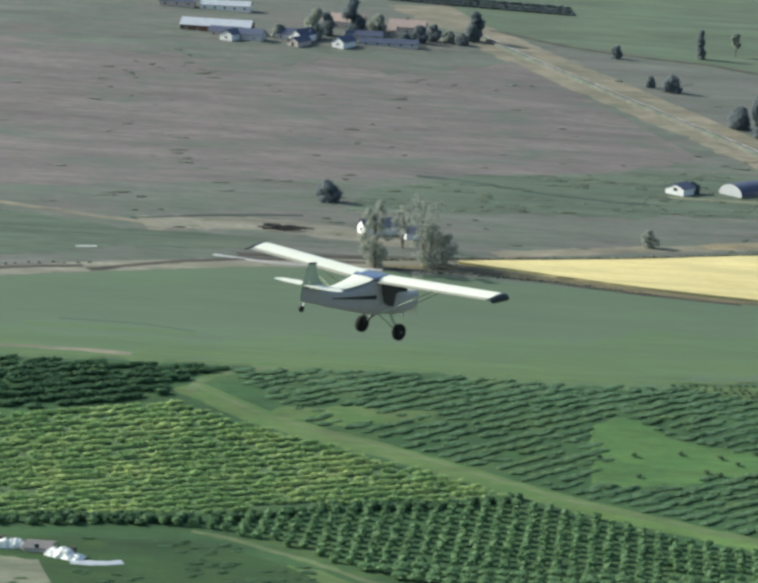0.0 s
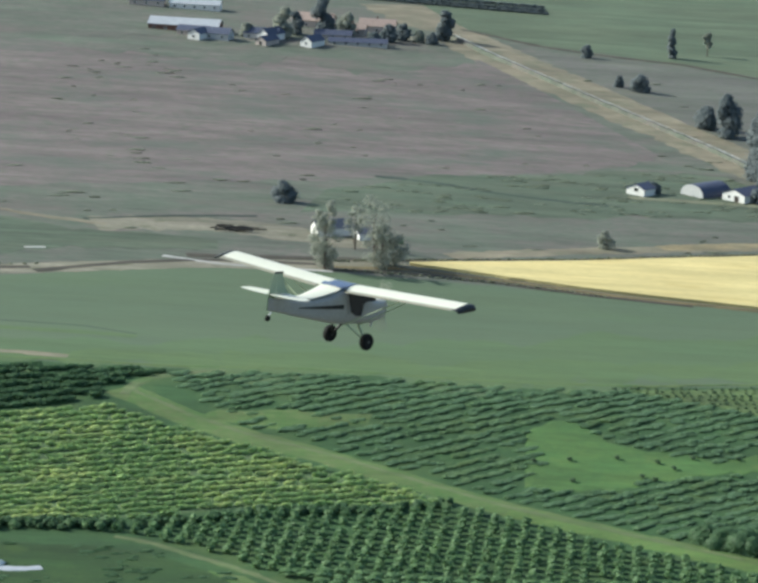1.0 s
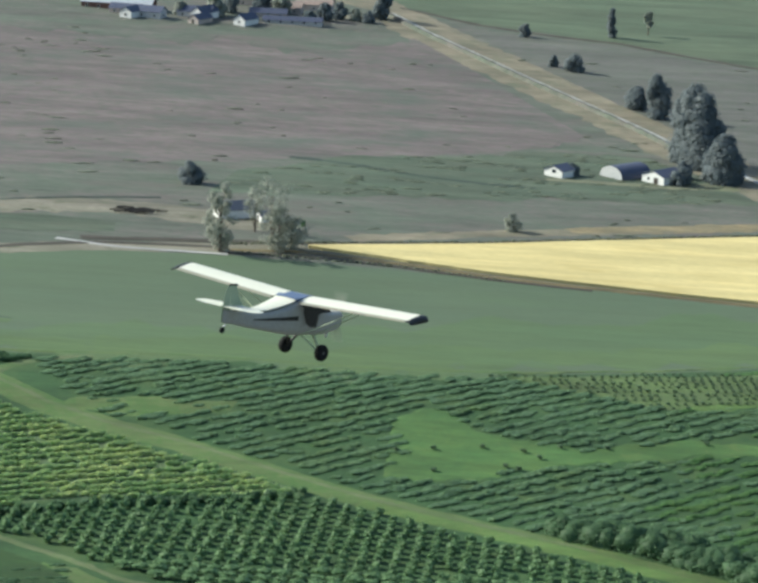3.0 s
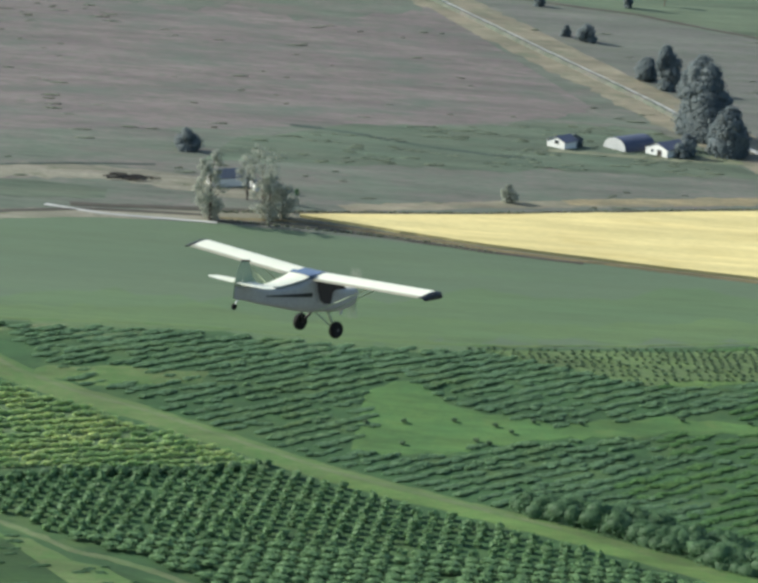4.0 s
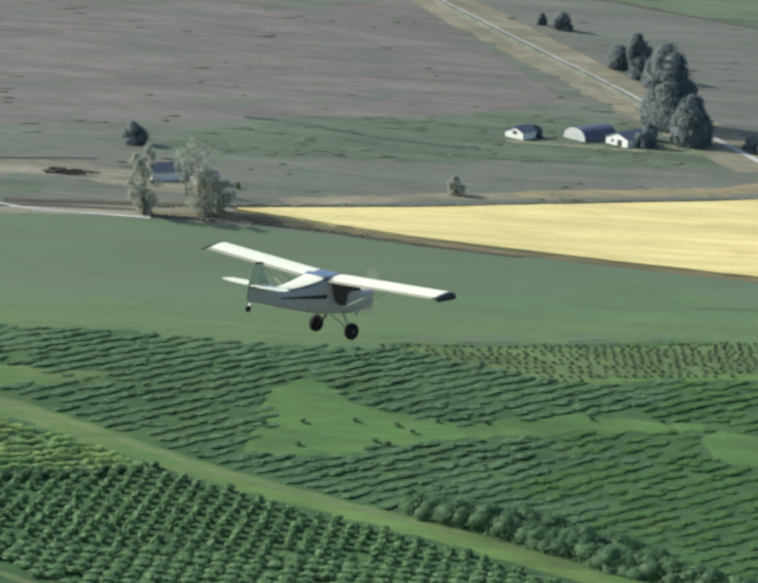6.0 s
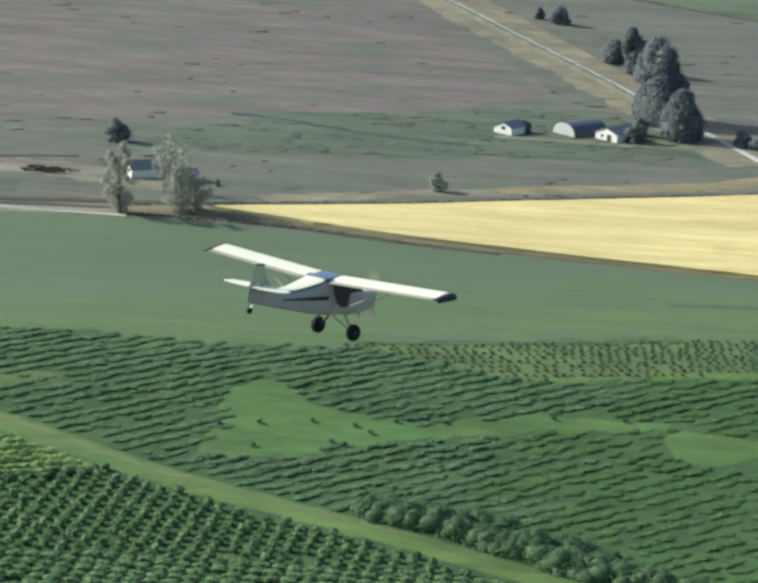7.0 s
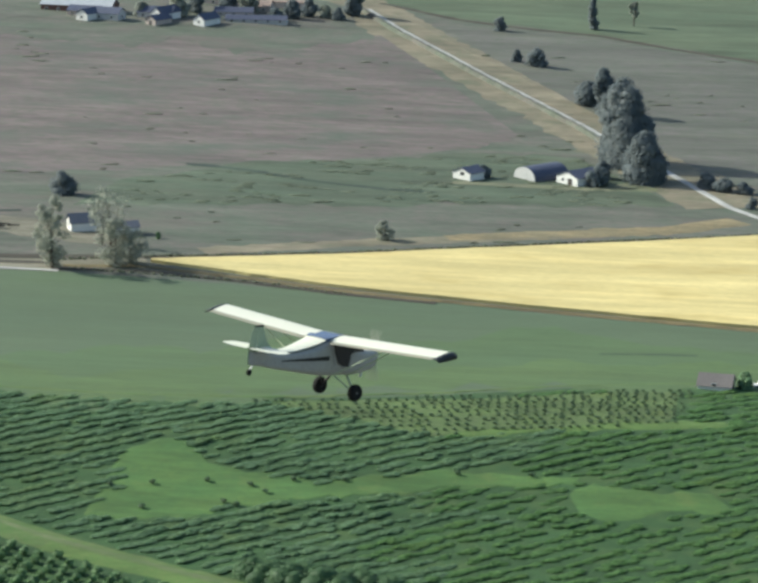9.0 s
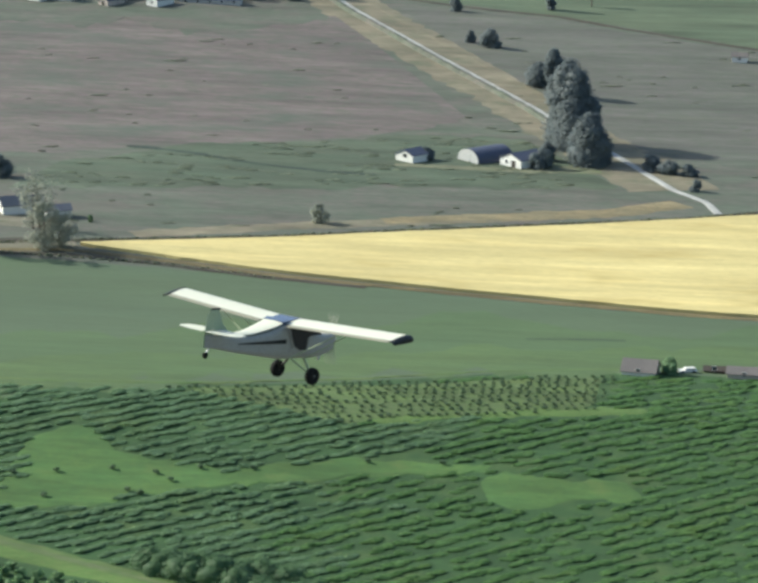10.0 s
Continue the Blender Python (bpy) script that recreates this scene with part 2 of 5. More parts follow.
SLATE = surface("slate_blue_roof", [(0.0715, 0.0825, 0.1265), (0.055, 0.066, 0.1012), (0.0935, 0.099, 0.1391)], (1.8, 0.25), where="object", rough=0.6)
TINROOF = surface("pale_tin_roof", [(0.4048, 0.4195, 0.4416), (0.3312, 0.3459, 0.368), (0.4416, 0.449, 0.4563)], (2.5, 0.3), where="object", rough=0.45)
TILEROOF = surface("clay_tile_roof", [(0.33, 0.25, 0.21), (0.27, 0.2, 0.17), (0.38, 0.3, 0.26)], (1.6, 0.25), where="object")
GREYROOF = surface("grey_asbestos_roof", [(0.1615, 0.1452, 0.136), (0.136, 0.1245, 0.116), (0.187, 0.166, 0.16)], (2.2, 0.3), where="object")
SLATEGREY = surface("weathered_slate_roof", [(0.105, 0.115, 0.14), (0.085, 0.095, 0.12), (0.125, 0.13, 0.15)], (1.8, 0.25), where="object", rough=0.6)
DARKWOOD = surface("dark_boards", [(0.06, 0.05, 0.045), (0.09, 0.075, 0.06), (0.045, 0.04, 0.035)], (1.0, 0.12), where="object")
PANE = glass("window_glass", (0.02, 0.025, 0.03))
WHITESHEET = surface("white_plastic_sheet", [(0.7820, 0.7596, 0.6801), (0.6440, 0.6536, 0.5991), (0.8280, 0.7949, 0.7124)], (1.6, 0.3), where="object", rough=0.4, spots=((0.4140, 0.4416, 0.3886), 1.0, 0.33))

PAINT_WHITE = surface("cream_white_dope", [(0.6587, 0.6461, 0.5259), (0.6245, 0.6159, 0.4943), (0.6758, 0.6633, 0.5497)], (0.9, 0.12), where="object", rough=0.4, bump=0.03)
PAINT_FIN = surface("dull_grey_green_paint", [(0.3390, 0.3991, 0.2608), (0.3768, 0.4355, 0.2794)], (0.6, 0.1), where="object", rough=0.4, bump=0.03)
PAINT_BODY = surface("silver_white_paint", [(0.3712, 0.3556, 0.3178), (0.3295, 0.3137, 0.2815), (0.4057, 0.3868, 0.3384)], (0.7, 0.1), where="object", rough=0.35, bump=0.03)
PAINT_DULL = surface("dull_tan_dope", [(0.3, 0.28, 0.2), (0.26, 0.25, 0.19)], (0.6, 0.1), where="object", rough=0.5, bump=0.03)
PAINT_BLACK = surface("black_paint_and_leg_shade", [(0.018, 0.02, 0.018), (0.03, 0.03, 0.028)], (0.3, 0.05), where="object", rough=0.4, bump=0.05)
SKYLIGHT = glass("blue_tinted_skylight", (0.085, 0.115, 0.19), 0.25)
TINTED = glass("dark_cabin_glass", (0.012, 0.014, 0.02), 0.06)
RUBBER = surface("tyre_rubber", [(0.005, 0.0057, 0.005), (0.0095, 0.0095, 0.0088), (0.0069, 0.0069, 0.0063)], (0.2, 0.03), where="object", rough=0.85)
DARKALLOY = surface("dark_wheel_metal", [(0.1, 0.1, 0.1), (0.14, 0.14, 0.13)], (0.2, 0.03), where="object", rough=0.5, metal=0.5, bump=0.05)
ALLOY = surface("dull_alloy", [(0.5, 0.5, 0.5), (0.4, 0.4, 0.4)], (0.2, 0.03), where="object", rough=0.4, metal=0.8, bump=0.05)


# ---- building helpers ----
def height(x, y):
    """The lie of the land: a gentle fall to the right, a low ridge under the vines, a rise towards the farm."""
    side = 200 * math.tanh(x / 200)
    ridge = 5.6 * math.exp(-(((y - 620) / 56) ** 2)) * (0.5 + 0.5 * math.tanh((170 - x) / 60))
    return 1.5 - 0.035 * side + ridge + 18.0 * math.tanh(max(0.0, y - 950) / 400)


def mesh_object(name, verts, faces, materials, parent=None, smooth=False):
    me = bpy.data.meshes.new(name)
    me.from_pydata(verts, [], faces)
    me.update()
    for m in materials if isinstance(materials, (list, tuple)) else [materials]:
        me.materials.append(m)
    if smooth:
        me.polygons.foreach_set("use_smooth", [True] * len(me.polygons))
    ob = new(name, me)
    ob.parent = parent
    return ob


def part(name, bm, material, parent, label="", smooth=False):
    """Links a bmesh as one mesh object under a thing or a part."""
    bmesh.ops.recalc_face_normals(bm, faces=bm.faces)
    me = bpy.data.meshes.new(name)
    bm.to_mesh(me)
    bm.free()
    me.materials.append(material)
    if smooth:
        me.polygons.foreach_set("use_smooth", [True] * len(me.polygons))
    ob = new(name, me)
    ob.parent = parent
    if label:
        ob["label"] = label
    return ob


def resample(line, n):
    pts = [Vector((p[0], p[1])) for p in line]
    lens = [0.0]
    for a, b in zip(pts, pts[1:]):
        lens.append(lens[-1] + (b - a).length)
    out, k = [], 0
    for i in range(n):
        d = lens[-1] * i / (n - 1)
        while k < len(pts) - 2 and lens[k + 1] < d:
            k += 1
        f = (d - lens[k]) / max(1e-6, lens[k + 1] - lens[k])
        out.append(pts[k].lerp(pts[k + 1], f))
    return out


def sheet(name, near, far, material, lift, step=5.0, ragged=0.8, skirt=0.0, label=""):
    """A field draped over the land between its near and its far edge, with an uneven outline."""
    length = max(sum((Vector(b) - Vector(a)).length for a, b in zip(e, e[1:])) for e in (near, far))
    nx = max(3, int(length / step))
    a, b = resample(near, nx), resample(far, nx)
    depth = max((p - q).length for p, q in zip(a, b))
    ny = max(2, int(depth / step) + 1)
    verts, faces = [], []
    for j in range(ny):
        for i in range(nx):
            f = j / (ny - 1)
            p = a[i].lerp(b[i], f)
            for e, share in ((a[i], 1 - f), (b[i], f)):
                w = noise.noise(Vector((e.x / 6, e.y / 6, lift * 40))) + 0.6 * noise.noise(Vector((e.x / 1.9, e.y / 1.9, 3))) + 0.35 * ragged * noise.noise(Vector((e.x / 23, e.y / 23, 9)))
                p = p + Vector((0, ragged * 2 * w * share ** 2))
            sunk = 0.13 if not skirt and (j in (0, ny - 1) or i in (0, nx - 1)) else 0.0
            verts.append((p.x, p.y, height(p.x, p.y) + lift - sunk))
    for j in range(ny - 1):
        for i in range(nx - 1):
            k = j * nx + i
            faces.append((k, k + 1, k + nx + 1, k + nx))
    if skirt:
        rim = [i for i in range(nx)] + [j * nx + nx - 1 for j in range(1, ny)] + [(ny - 1) * nx + i for i in range(nx - 2, -1, -1)] + [j * nx for j in range(ny - 2, 0, -1)]
        base = len(verts)
        for k in rim:
            verts.append((verts[k][0], verts[k][1], verts[k][2] - skirt))
        for k in range(len(rim)):
            n = (k + 1) % len(rim)
            faces.append((rim[n], rim[k], base + k, base + n))
    ob = mesh_object(name, verts, faces, material)
    return tagged(ob, label=label, kind="structure")


def strip(name, line, width, material, lift, step=3.0, ragged=0.3, offset=0.0, label="", bank=0.0):
    """A band along a line, such as a road; offset shifts it to the line's left."""
    n = max(3, int(sum((Vector(b) - Vector(a)).length for a, b in zip(line, line[1:])) / step))
    pts = resample(line, n)
    left, right = [], []
    for i, p in enumerate(pts):
        d = (pts[min(i + 1, n - 1)] - pts[max(i - 1, 0)]).normalized()
        s = Vector((-d.y, d.x))
        left.append(p + s * (offset + width / 2))
        right.append(p + s * (offset - width / 2))
    verts, faces = [], []
    across = 5
    for i in range(n):
        for k in range(across):
            p = right[i].lerp(left[i], k / (across - 1))
            if k in (0, across - 1):
                p = p + (left[i] - right[i]).normalized() * ragged * (noise.noise(Vector((p.x / 4, p.y / 4, lift * 30))) + 0.7 * noise.noise(Vector((p.x, p.y, 1))))
            rise = -0.11 if k in (0, across - 1) else 0.0
            rise += bank * (0.85 + 0.3 * noise.noise(Vector((p.x / 2, p.y / 2, 7)))) if 0 < k < across - 1 else 0.0
            verts.append((p.x, p.y, height(p.x, p.y) + lift + rise))
    for i in range(n - 1):
        for k in range(across - 1):
            q = i * across + k
            faces.append((q, q + across, q + across + 1, q + 1))
    return tagged(mesh_object(name, verts, faces, material), label=label, kind="structure")


def inside(x, y, poly):
    hit = False
    for (x0, y0), (x1, y1) in zip(poly, poly[1:] + poly[:1]):
        if (y0 > y) != (y1 > y) and x < (x1 - x0) * (y - y0) / (y1 - y0) + x0:
            hit = not hit
    return hit


# ---- the land ----
def land():
    xs = sorted(set([-4500, -3000, -2000, -1400, -1000, -700, -500, -400] + list(range(-330, 341, 10)) + [420, 520, 700, 1000, 1400, 2000, 3000, 4500]))
    ys = sorted(set([-4000, -2500, -1500, -900, -500, -200, 0, 150, 250, 330] + list(range(400, 1301, 10)) + [1340, 1400, 1500, 1650, 1900, 2300, 3000, 3800, 4800]))
    verts = [(x, y, height(x, y)) for y in ys for x in xs]
    n = len(xs)
    faces = [(j * n + i, j * n + i + 1, (j + 1) * n + i + 1, (j + 1) * n + i) for j in range(len(ys) - 1) for i in range(n - 1)]
    tagged(mesh_object("ground", verts, faces, GRASS, smooth=True), label="rough green and brown grassland to the horizon", kind="structure")


land()
VINE_FAR = [(-320, 606), (-122, 622), (-70, 622), (-38, 628), (0, 626), (30, 630), (62, 641), (88, 656), (113, 665), (150, 668), (320, 690)]
sheet("ground_orchard", [(-320, 400), (320, 400)], [(x, y + 7) for x, y in VINE_FAR], FLOOR, 0.05, 8, label="dark green grass between the fruit rows")
sheet("ground_green_crop", VINE_FAR, [(-320, 660), (-129, 727), (-66, 756), (-32, 759), (-11, 757), (29, 752), (71, 742), (105, 734), (134, 728), (150, 725), (320, 690)], CROP, 0.12, 6, 0.5, label="smooth even field of short green crop")
sheet("ground_crop_middle", [(x, y + 4) for x, y in VINE_FAR], [(-320, 640), (-122, 652), (-70, 658), (-38, 668), (0, 682), (30, 698), (62, 714), (88, 722), (113, 720), (150, 715), (320, 698)], CROP_MID, 0.13, 5, 6.0, label="fresher green belt of the crop field")
sheet("ground_crop_margin", [(-320, 607), (-122, 623), (-70, 623), (-38, 629), (0, 627), (30, 631), (62, 642), (88, 657), (113, 666), (150, 669), (320, 691)], [(-320, 622), (-122, 640), (-70, 643), (-38, 650), (0, 658), (30, 672), (62, 684), (88, 694), (113, 700), (150, 700), (320, 700)], CROP_NEAR, 0.15, 5, 6.0, label="yellower green strip of the crop field")
strip("ground_field_edge", [(-320, 614), (-122, 626), (-70, 626), (-38, 631), (0, 629), (30, 633), (62, 645), (88, 660), (113, 669), (150, 672)], 1.8, LANE, 0.17, 3, 1.9, label="pale grass headland along the green crop")
strip("ground_crop_track", [(-112, 674), (-104, 673.5), (-92, 672), (-80, 664)], 1.3, RUSH, 0.17, 2.5, 0.6, label="thin dark wheel track in the crop")
strip("ground_crop_track_far", [(97, 698), (108, 700), (119, 700.5)], 1.3, RUSH, 0.17, 2.5, 0.6, label="thin dark wheel track in the crop")
strip("ground_pale_crop", [(-120, 664), (-106, 663.5), (-94, 662.7), (-80, 661)], 7, CROP_NEAR, 0.165, 2.5, 2.0, label="paler belt in the green crop")
strip("ground_pale_headland", [(-150, 634), (-114, 632), (-104, 631), (-94, 629.5)], 5, VERGE, 0.18, 3, 2.2, label="pale worn strip in the green crop")
sheet("ground_wheat", [(-11, 773.4), (36, 755), (71, 746), (105, 738), (134, 731), (150, 729), (320, 700)], [(-11, 774.6), (35, 790), (71, 805), (116, 822), (159, 840), (320, 905)], WHEAT, 0.75, 4, 0.25, skirt=0.9, label="ripe golden wheat field narrowing to a point")
strip("ground_wheat_margin", [(-32, 765), (-11, 768), (15, 760), (36, 752), (71, 743.5), (105, 735.5), (134, 729), (150, 726.5), (320, 697)], 3.0, OCHRE, 0.2, 3, 0.7, label="brown dry grass margin below the wheat")
strip("ground_wheat_ditch", [(-34, 761), (-11, 763.5), (12, 757), (36, 748.5), (60, 743)], 2.6, DITCH, 0.22, 3, 0.6, label="dark ditch beside the crop")
strip("ground_dry_strip", [(0, 789), (30, 803), (60, 815), (91, 827)], 9, VERGE, 0.09, 3, 2.0, label="dull dry grass above the wheat")
strip("ground_gold_strip", [(62, 817), (91, 828), (123, 840), (141, 854)], 10, STRAW, 0.1, 3, 1.5, label="strip of dry golden grass above the wheat")
# the hedge's shadow, laid on the ground as a dark strip
strip("ground_hedge_shade", [(-70, 769), (-12, 779), (35, 793), (71, 808), (116, 825), (140, 834), (160, 845), (320, 910)], 4.6, DITCH, 0.18, 3, 0.7, label="dark band painted as the shade of a low hedge line")
strip("ground_canal_bank", [(-200, 706), (-130, 733), (-106, 744), (-66, 760), (-36, 766), (-12, 774)], 11, PALE, 0.14, 3, 1.3, label="pale bare bank of the ditch")
strip("ground_canal", [(-200, 706), (-121, 739.7), (-109.3, 743.5)], 4.2, DITCH, 0.2, 3, 0.4, label="dark ditch between pale banks")
strip("ground_canal_far", [(-108, 739.5), (-97, 747.2), (-85, 755.3), (-66, 764), (-50, 766), (-36, 767)], 4.0, DITCH, 0.2, 3, 0.4, label="dark ditch between pale banks")
strip("road_farm_track", [(-76, 766.5), (-70, 764), (-62, 760.5), (-53, 759.5), (-43, 759.5), (-32, 759)], 2.2, GRAVEL, 0.24, 3, 0.3, label="narrow pale gravel track by the ditch")
sheet("ground_dry_pasture", [(-320, 850), (-137, 846), (-60, 872), (0, 905), (57, 935), (86, 965)], [(-320, 1110), (-100, 1108), (-30, 1098), (10, 1106), (30, 1118), (37, 1128)], PASTURE, 0.08, 8, 3.0, label="dry pinkish-brown pasture with green patches")
sheet("ground_damp_meadow", [(-40, 838), (20, 850), (70, 862), (128, 868)], [(-30, 880), (0, 905), (57, 938), (100, 944)], MEADOW, 0.1, 5, 3.0, label="damp dark green meadow round the sheds")
strip("ground_rushes", [(-14, 903), (-8, 901.7), (6, 896.7), (18.7, 888), (30, 883.4), (43.9, 879.2), (58, 877)], 3.2, RUSH, 0.16, 2.5, 1.6, label="dark streak of rushes in the meadow")
sheet("ground_farm_meadow", [(-120, 1090), (-30, 1082), (10, 1094), (36, 1110)], [(-120, 1118), (-30, 1120), (10, 1128), (30, 1132)], GRASS, 0.14, 4, 6.0, label="green meadow below the farm")
strip("ground_yard_bank", [(-99, 810), (-90, 814), (-81, 818.5), (-66, 824), (-51, 828)], 1.8, RUSH, 0.16, 2.5, 0.8, label="dark weedy bank along the bare ground")
strip("ground_pale_slab", [(-112.3, 767.6), (-106.8, 769)], 1.6, GRAVEL, 0.2, 1.0, 0.2, label="white concrete slab in the meadow")
strip("ground_pale_yard", [(-96, 805), (-88, 807), (-70, 811), (-50, 811), (-38, 803), (-20, 799)], 19, PALE, 0.1, 3, 3.5, label="pale bare ground round the log heap")
sheet("ground_ditch_meadow", [(-200, 722), (-120, 758), (-97, 768), (-60, 780)], [(-200, 838), (-126, 812), (-100, 797), (-60, 792)], MEADOW, 0.07, 4, 2.5, label="green meadow above the ditch")
strip("road_grass_track", [(-200, 850), (-126, 819), (-103, 808), (-92, 804)], 3.5, VERGE, 0.12, 3, 1.6, label="worn pale grass track")
sheet("ground_stubble", [(132, 921), (200, 908), (330, 880)], [(52, 1148), (90, 1143), (113, 1134), (135, 1116), (180, 1085), (330, 1000)], GREYFIELD, 0.07, 7, 1.5, label="grey-brown stubble field beside the road")
sheet("ground_far_crop", [(30, 1192), (63, 1160), (90, 1147), (114, 1139), (135, 1121), (180, 1090), (330, 1005)], [(10, 1300), (60, 1420), (200, 1480), (420, 1480)], FIELD2, 0.1, 12, 1.5, label="far even green crop field")
strip("ground_far_field_edge", [(33, 1188), (63, 1159), (90, 1146), (114, 1138), (135, 1120), (180, 1089), (330, 1004)], 3.4, DITCH, 0.16, 4, 0.8, label="dark edge of the far field")
sheet("ground_farmyard", [(-100, 1126), (-60, 1120), (-20, 1124), (26, 1136)], [(-95, 1140), (-55, 1190), (0, 1195), (22, 1178)], GRASS, 0.18, 4, 2.0, label="trodden tan ground between the farm buildings")
ROAD = [(8, 1240), (29, 1173), (42, 1134), (50, 1114), (72, 1059), (104, 983), (125, 923), (140, 872), (148, 857), (150, 842), (158, 800)]
strip("ground_verge", ROAD[:8], 30, VERGE, 0.09, 4, 3.0, label="dry golden grass verges of the road")
strip("ground_verge_gold", ROAD[:7], 3.0, VERGE, 0.13, 4, 2.4, offset=10, label="golden grass beside the road")
strip("ground_road_bank", ROAD[1:7], 3.0, GRASS, 0.1, 2.5, 0.1, offset=-2.9, bank=1.25, label="bank of tall dry grass hiding the road")
strip("road", ROAD[1:10], 2.4, GRAVEL, 0.2, 4, 0.15, label="narrow pale country road")
sheet("ground_yard", [(60, 889), (100, 888), (112, 888), (122, 890)], [(60, 896), (100, 897), (112, 903), (122, 905)], SANDY, 0.12, 3, 1.0, label="pale yard in front of the sheds")
PATH_LINE = [(-82, 605), (-68, 589), (-57, 580), (-41, 571), (-23, 558), (-5, 545), (13, 535), (36, 522), (53, 510), (64, 502), (90, 482), (130, 455)]
strip("road_grass_lane", PATH_LINE, 10.5, LANE, 0.11, 3, 1.0, label="broad grassy lane between fruit blocks")
strip("road_lane_fresh", PATH_LINE[5:], 6.0, FRESH, 0.125, 3, 1.8, offset=-1.6, label="fresh yellow-green grass along the lane")
strip("road_lane_wear", PATH_LINE[:8], 2.2, WORN, 0.14, 3, 0.9, offset=1.6, label="worn sandy tracks on the lane")
strip("road_lane_spur", [(-81, 601), (-79, 609), (-75, 615), (-68, 621), (-60, 624)], 3.2, WORN, 0.15, 2, 0.5, label="pale curved track at the lane's end")
PATH_TWO = [(-80, 516.5), (-73, 514), (-66, 508), (-58, 502), (-49, 493), (-36, 486), (-27, 478), (-10, 460)]
strip("road_earth_path", PATH_TWO, 2.2, WORN, 0.12, 2.5, 0.8, label="earth path along the orchard")
sheet("ground_berry_block", [(-150, 514), (-115, 518), (-89, 523), (-57, 536), (-34, 540), (-14, 547)], [(-150, 580), (-119, 579), (-100, 586), (-84, 595), (-72, 583), (-51, 570), (-32, 557), (-13, 548)], BERRYFLOOR, 0.08, 3, 0.8, label="yellowish grass under the berry bushes")
sheet("ground_corner_grass", [(-200, 440), (-20, 440)], [(-200, 511), (-98, 513), (-84, 514), (-73, 511), (-66, 505), (-58, 499), (-49, 490), (-36, 483), (-27, 475), (-15, 460)], OLIVE, 0.1, 5, 0.6, label="olive green grass by the path")
sheet("ground_corner_bright", [(-46, 470), (-30, 470)], [(-66, 503), (-57, 497), (-49, 489), (-38, 481)], LANE, 0.13, 3, 1.5, label="bright yellow-green grass below the path")
sheet("ground_bare_corner", [(-125, 470), (-102.5, 481)], [(-125, 499), (-106, 497)], SANDY, 0.16, 2, 1.0, label="bare pale ground by the sheeted store")
PATCH_A = [(2, 596), (13, 600), (18, 589), (27, 585), (38, 579), (50, 584), (62, 590), (76, 594), (90, 590), (88, 584), (72, 585), (54, 577), (36, 571), (24, 567), (18, 559), (5, 558), (-2, 560), (5, 572), (3, 584)]
PATCH_B = [(86, 581), (94, 586), (114, 587), (118, 577), (101, 570), (90, 566)]
sheet("ground_clearing", [(-2, 559), (8, 557), (18, 558), (26, 567), (38, 571), (54, 577), (72, 584), (88, 584)], [(2, 590), (4, 598), (13, 601), (19, 589), (28, 586), (40, 580), (60, 590), (90, 591)], LAWN, 0.13, 2.5, 1.6, label="bright green grass clearing")
sheet("ground_clearing_far", [(88, 568), (101, 570), (118, 577)], [(86, 582), (94, 586), (114, 587)], LAWN, 0.13, 2.0, 2.6, label="bright green grass clearing")
strip("ground_dots_verge", [(66, 612), (85, 618.5), (96, 623), (104, 624.5), (111, 627), (120, 629)], 5.5, FRESH, 0.13, 2.5, 1.5, label="yellow-green grass below the young trees")
DOTS = [(24, 628), (60, 640), (78, 645), (100, 657), (116, 664), (110, 628), (85, 617), (60, 609), (50, 616), (38, 622)]
sheet("ground_young_trees", [(34, 624), (50, 615), (60, 609), (85, 617), (110, 630)], [(28, 629), (60, 639), (78, 645), (96, 655), (113, 661)], PLOT, 0.14, 2.5, 0.8, label="sandy soil under young trees")
PATCH_C = [(-66, 589), (-50, 586), (-36, 590), (-28, 594), (-40, 597), (-56, 597)]
sheet("ground_weedy_patch", [(-66, 588), (-50, 584), (-30, 590)], [(-64, 594), (-48, 598), (-28, 598)], LANE, 0.13, 2.5, 0.8, label="weedy patch with few vines")


# ---- plants ----
def leaves(rng, centre, radii, n, size, flat=0.85, tight=True, even=0.0, ragged=False):
    """Small four-cornered leaf clumps scattered through an ellipsoid, most near its skin."""
    d = rng.normal(size=(n, 3))
    d /= np.linalg.norm(d, axis=1)[:, None]
    r = 0.84 + (0.3 if ragged else 0.24) * rng.random(n) if tight else 0.55 + 0.5 * rng.random(n) ** 0.6
    c = np.array(centre) + d * r[:, None] * np.array(radii)
    nrm = d * (0.55 + even) + rng.normal(size=(n, 3)) * 0.5 * (1 - 0.4 * even)
    nrm[:, 2] += flat
    nrm /= np.linalg.norm(nrm, axis=1)[:, None]
    up = rng.normal(size=(n, 3))
    a = np.cross(nrm, up)
    a /= np.linalg.norm(a, axis=1)[:, None]
    b = np.cross(nrm, a)
    s = size * (0.6 + 0.8 * rng.random(n))[:, None]
    quads = np.stack([c - a * s - b * s * 0.7, c + a * s - b * s * 0.5, c + a * s * 0.7 + b * s, c - a * s * 0.8 + b * s * 0.8], 1)
    return quads.reshape(-1, 3)


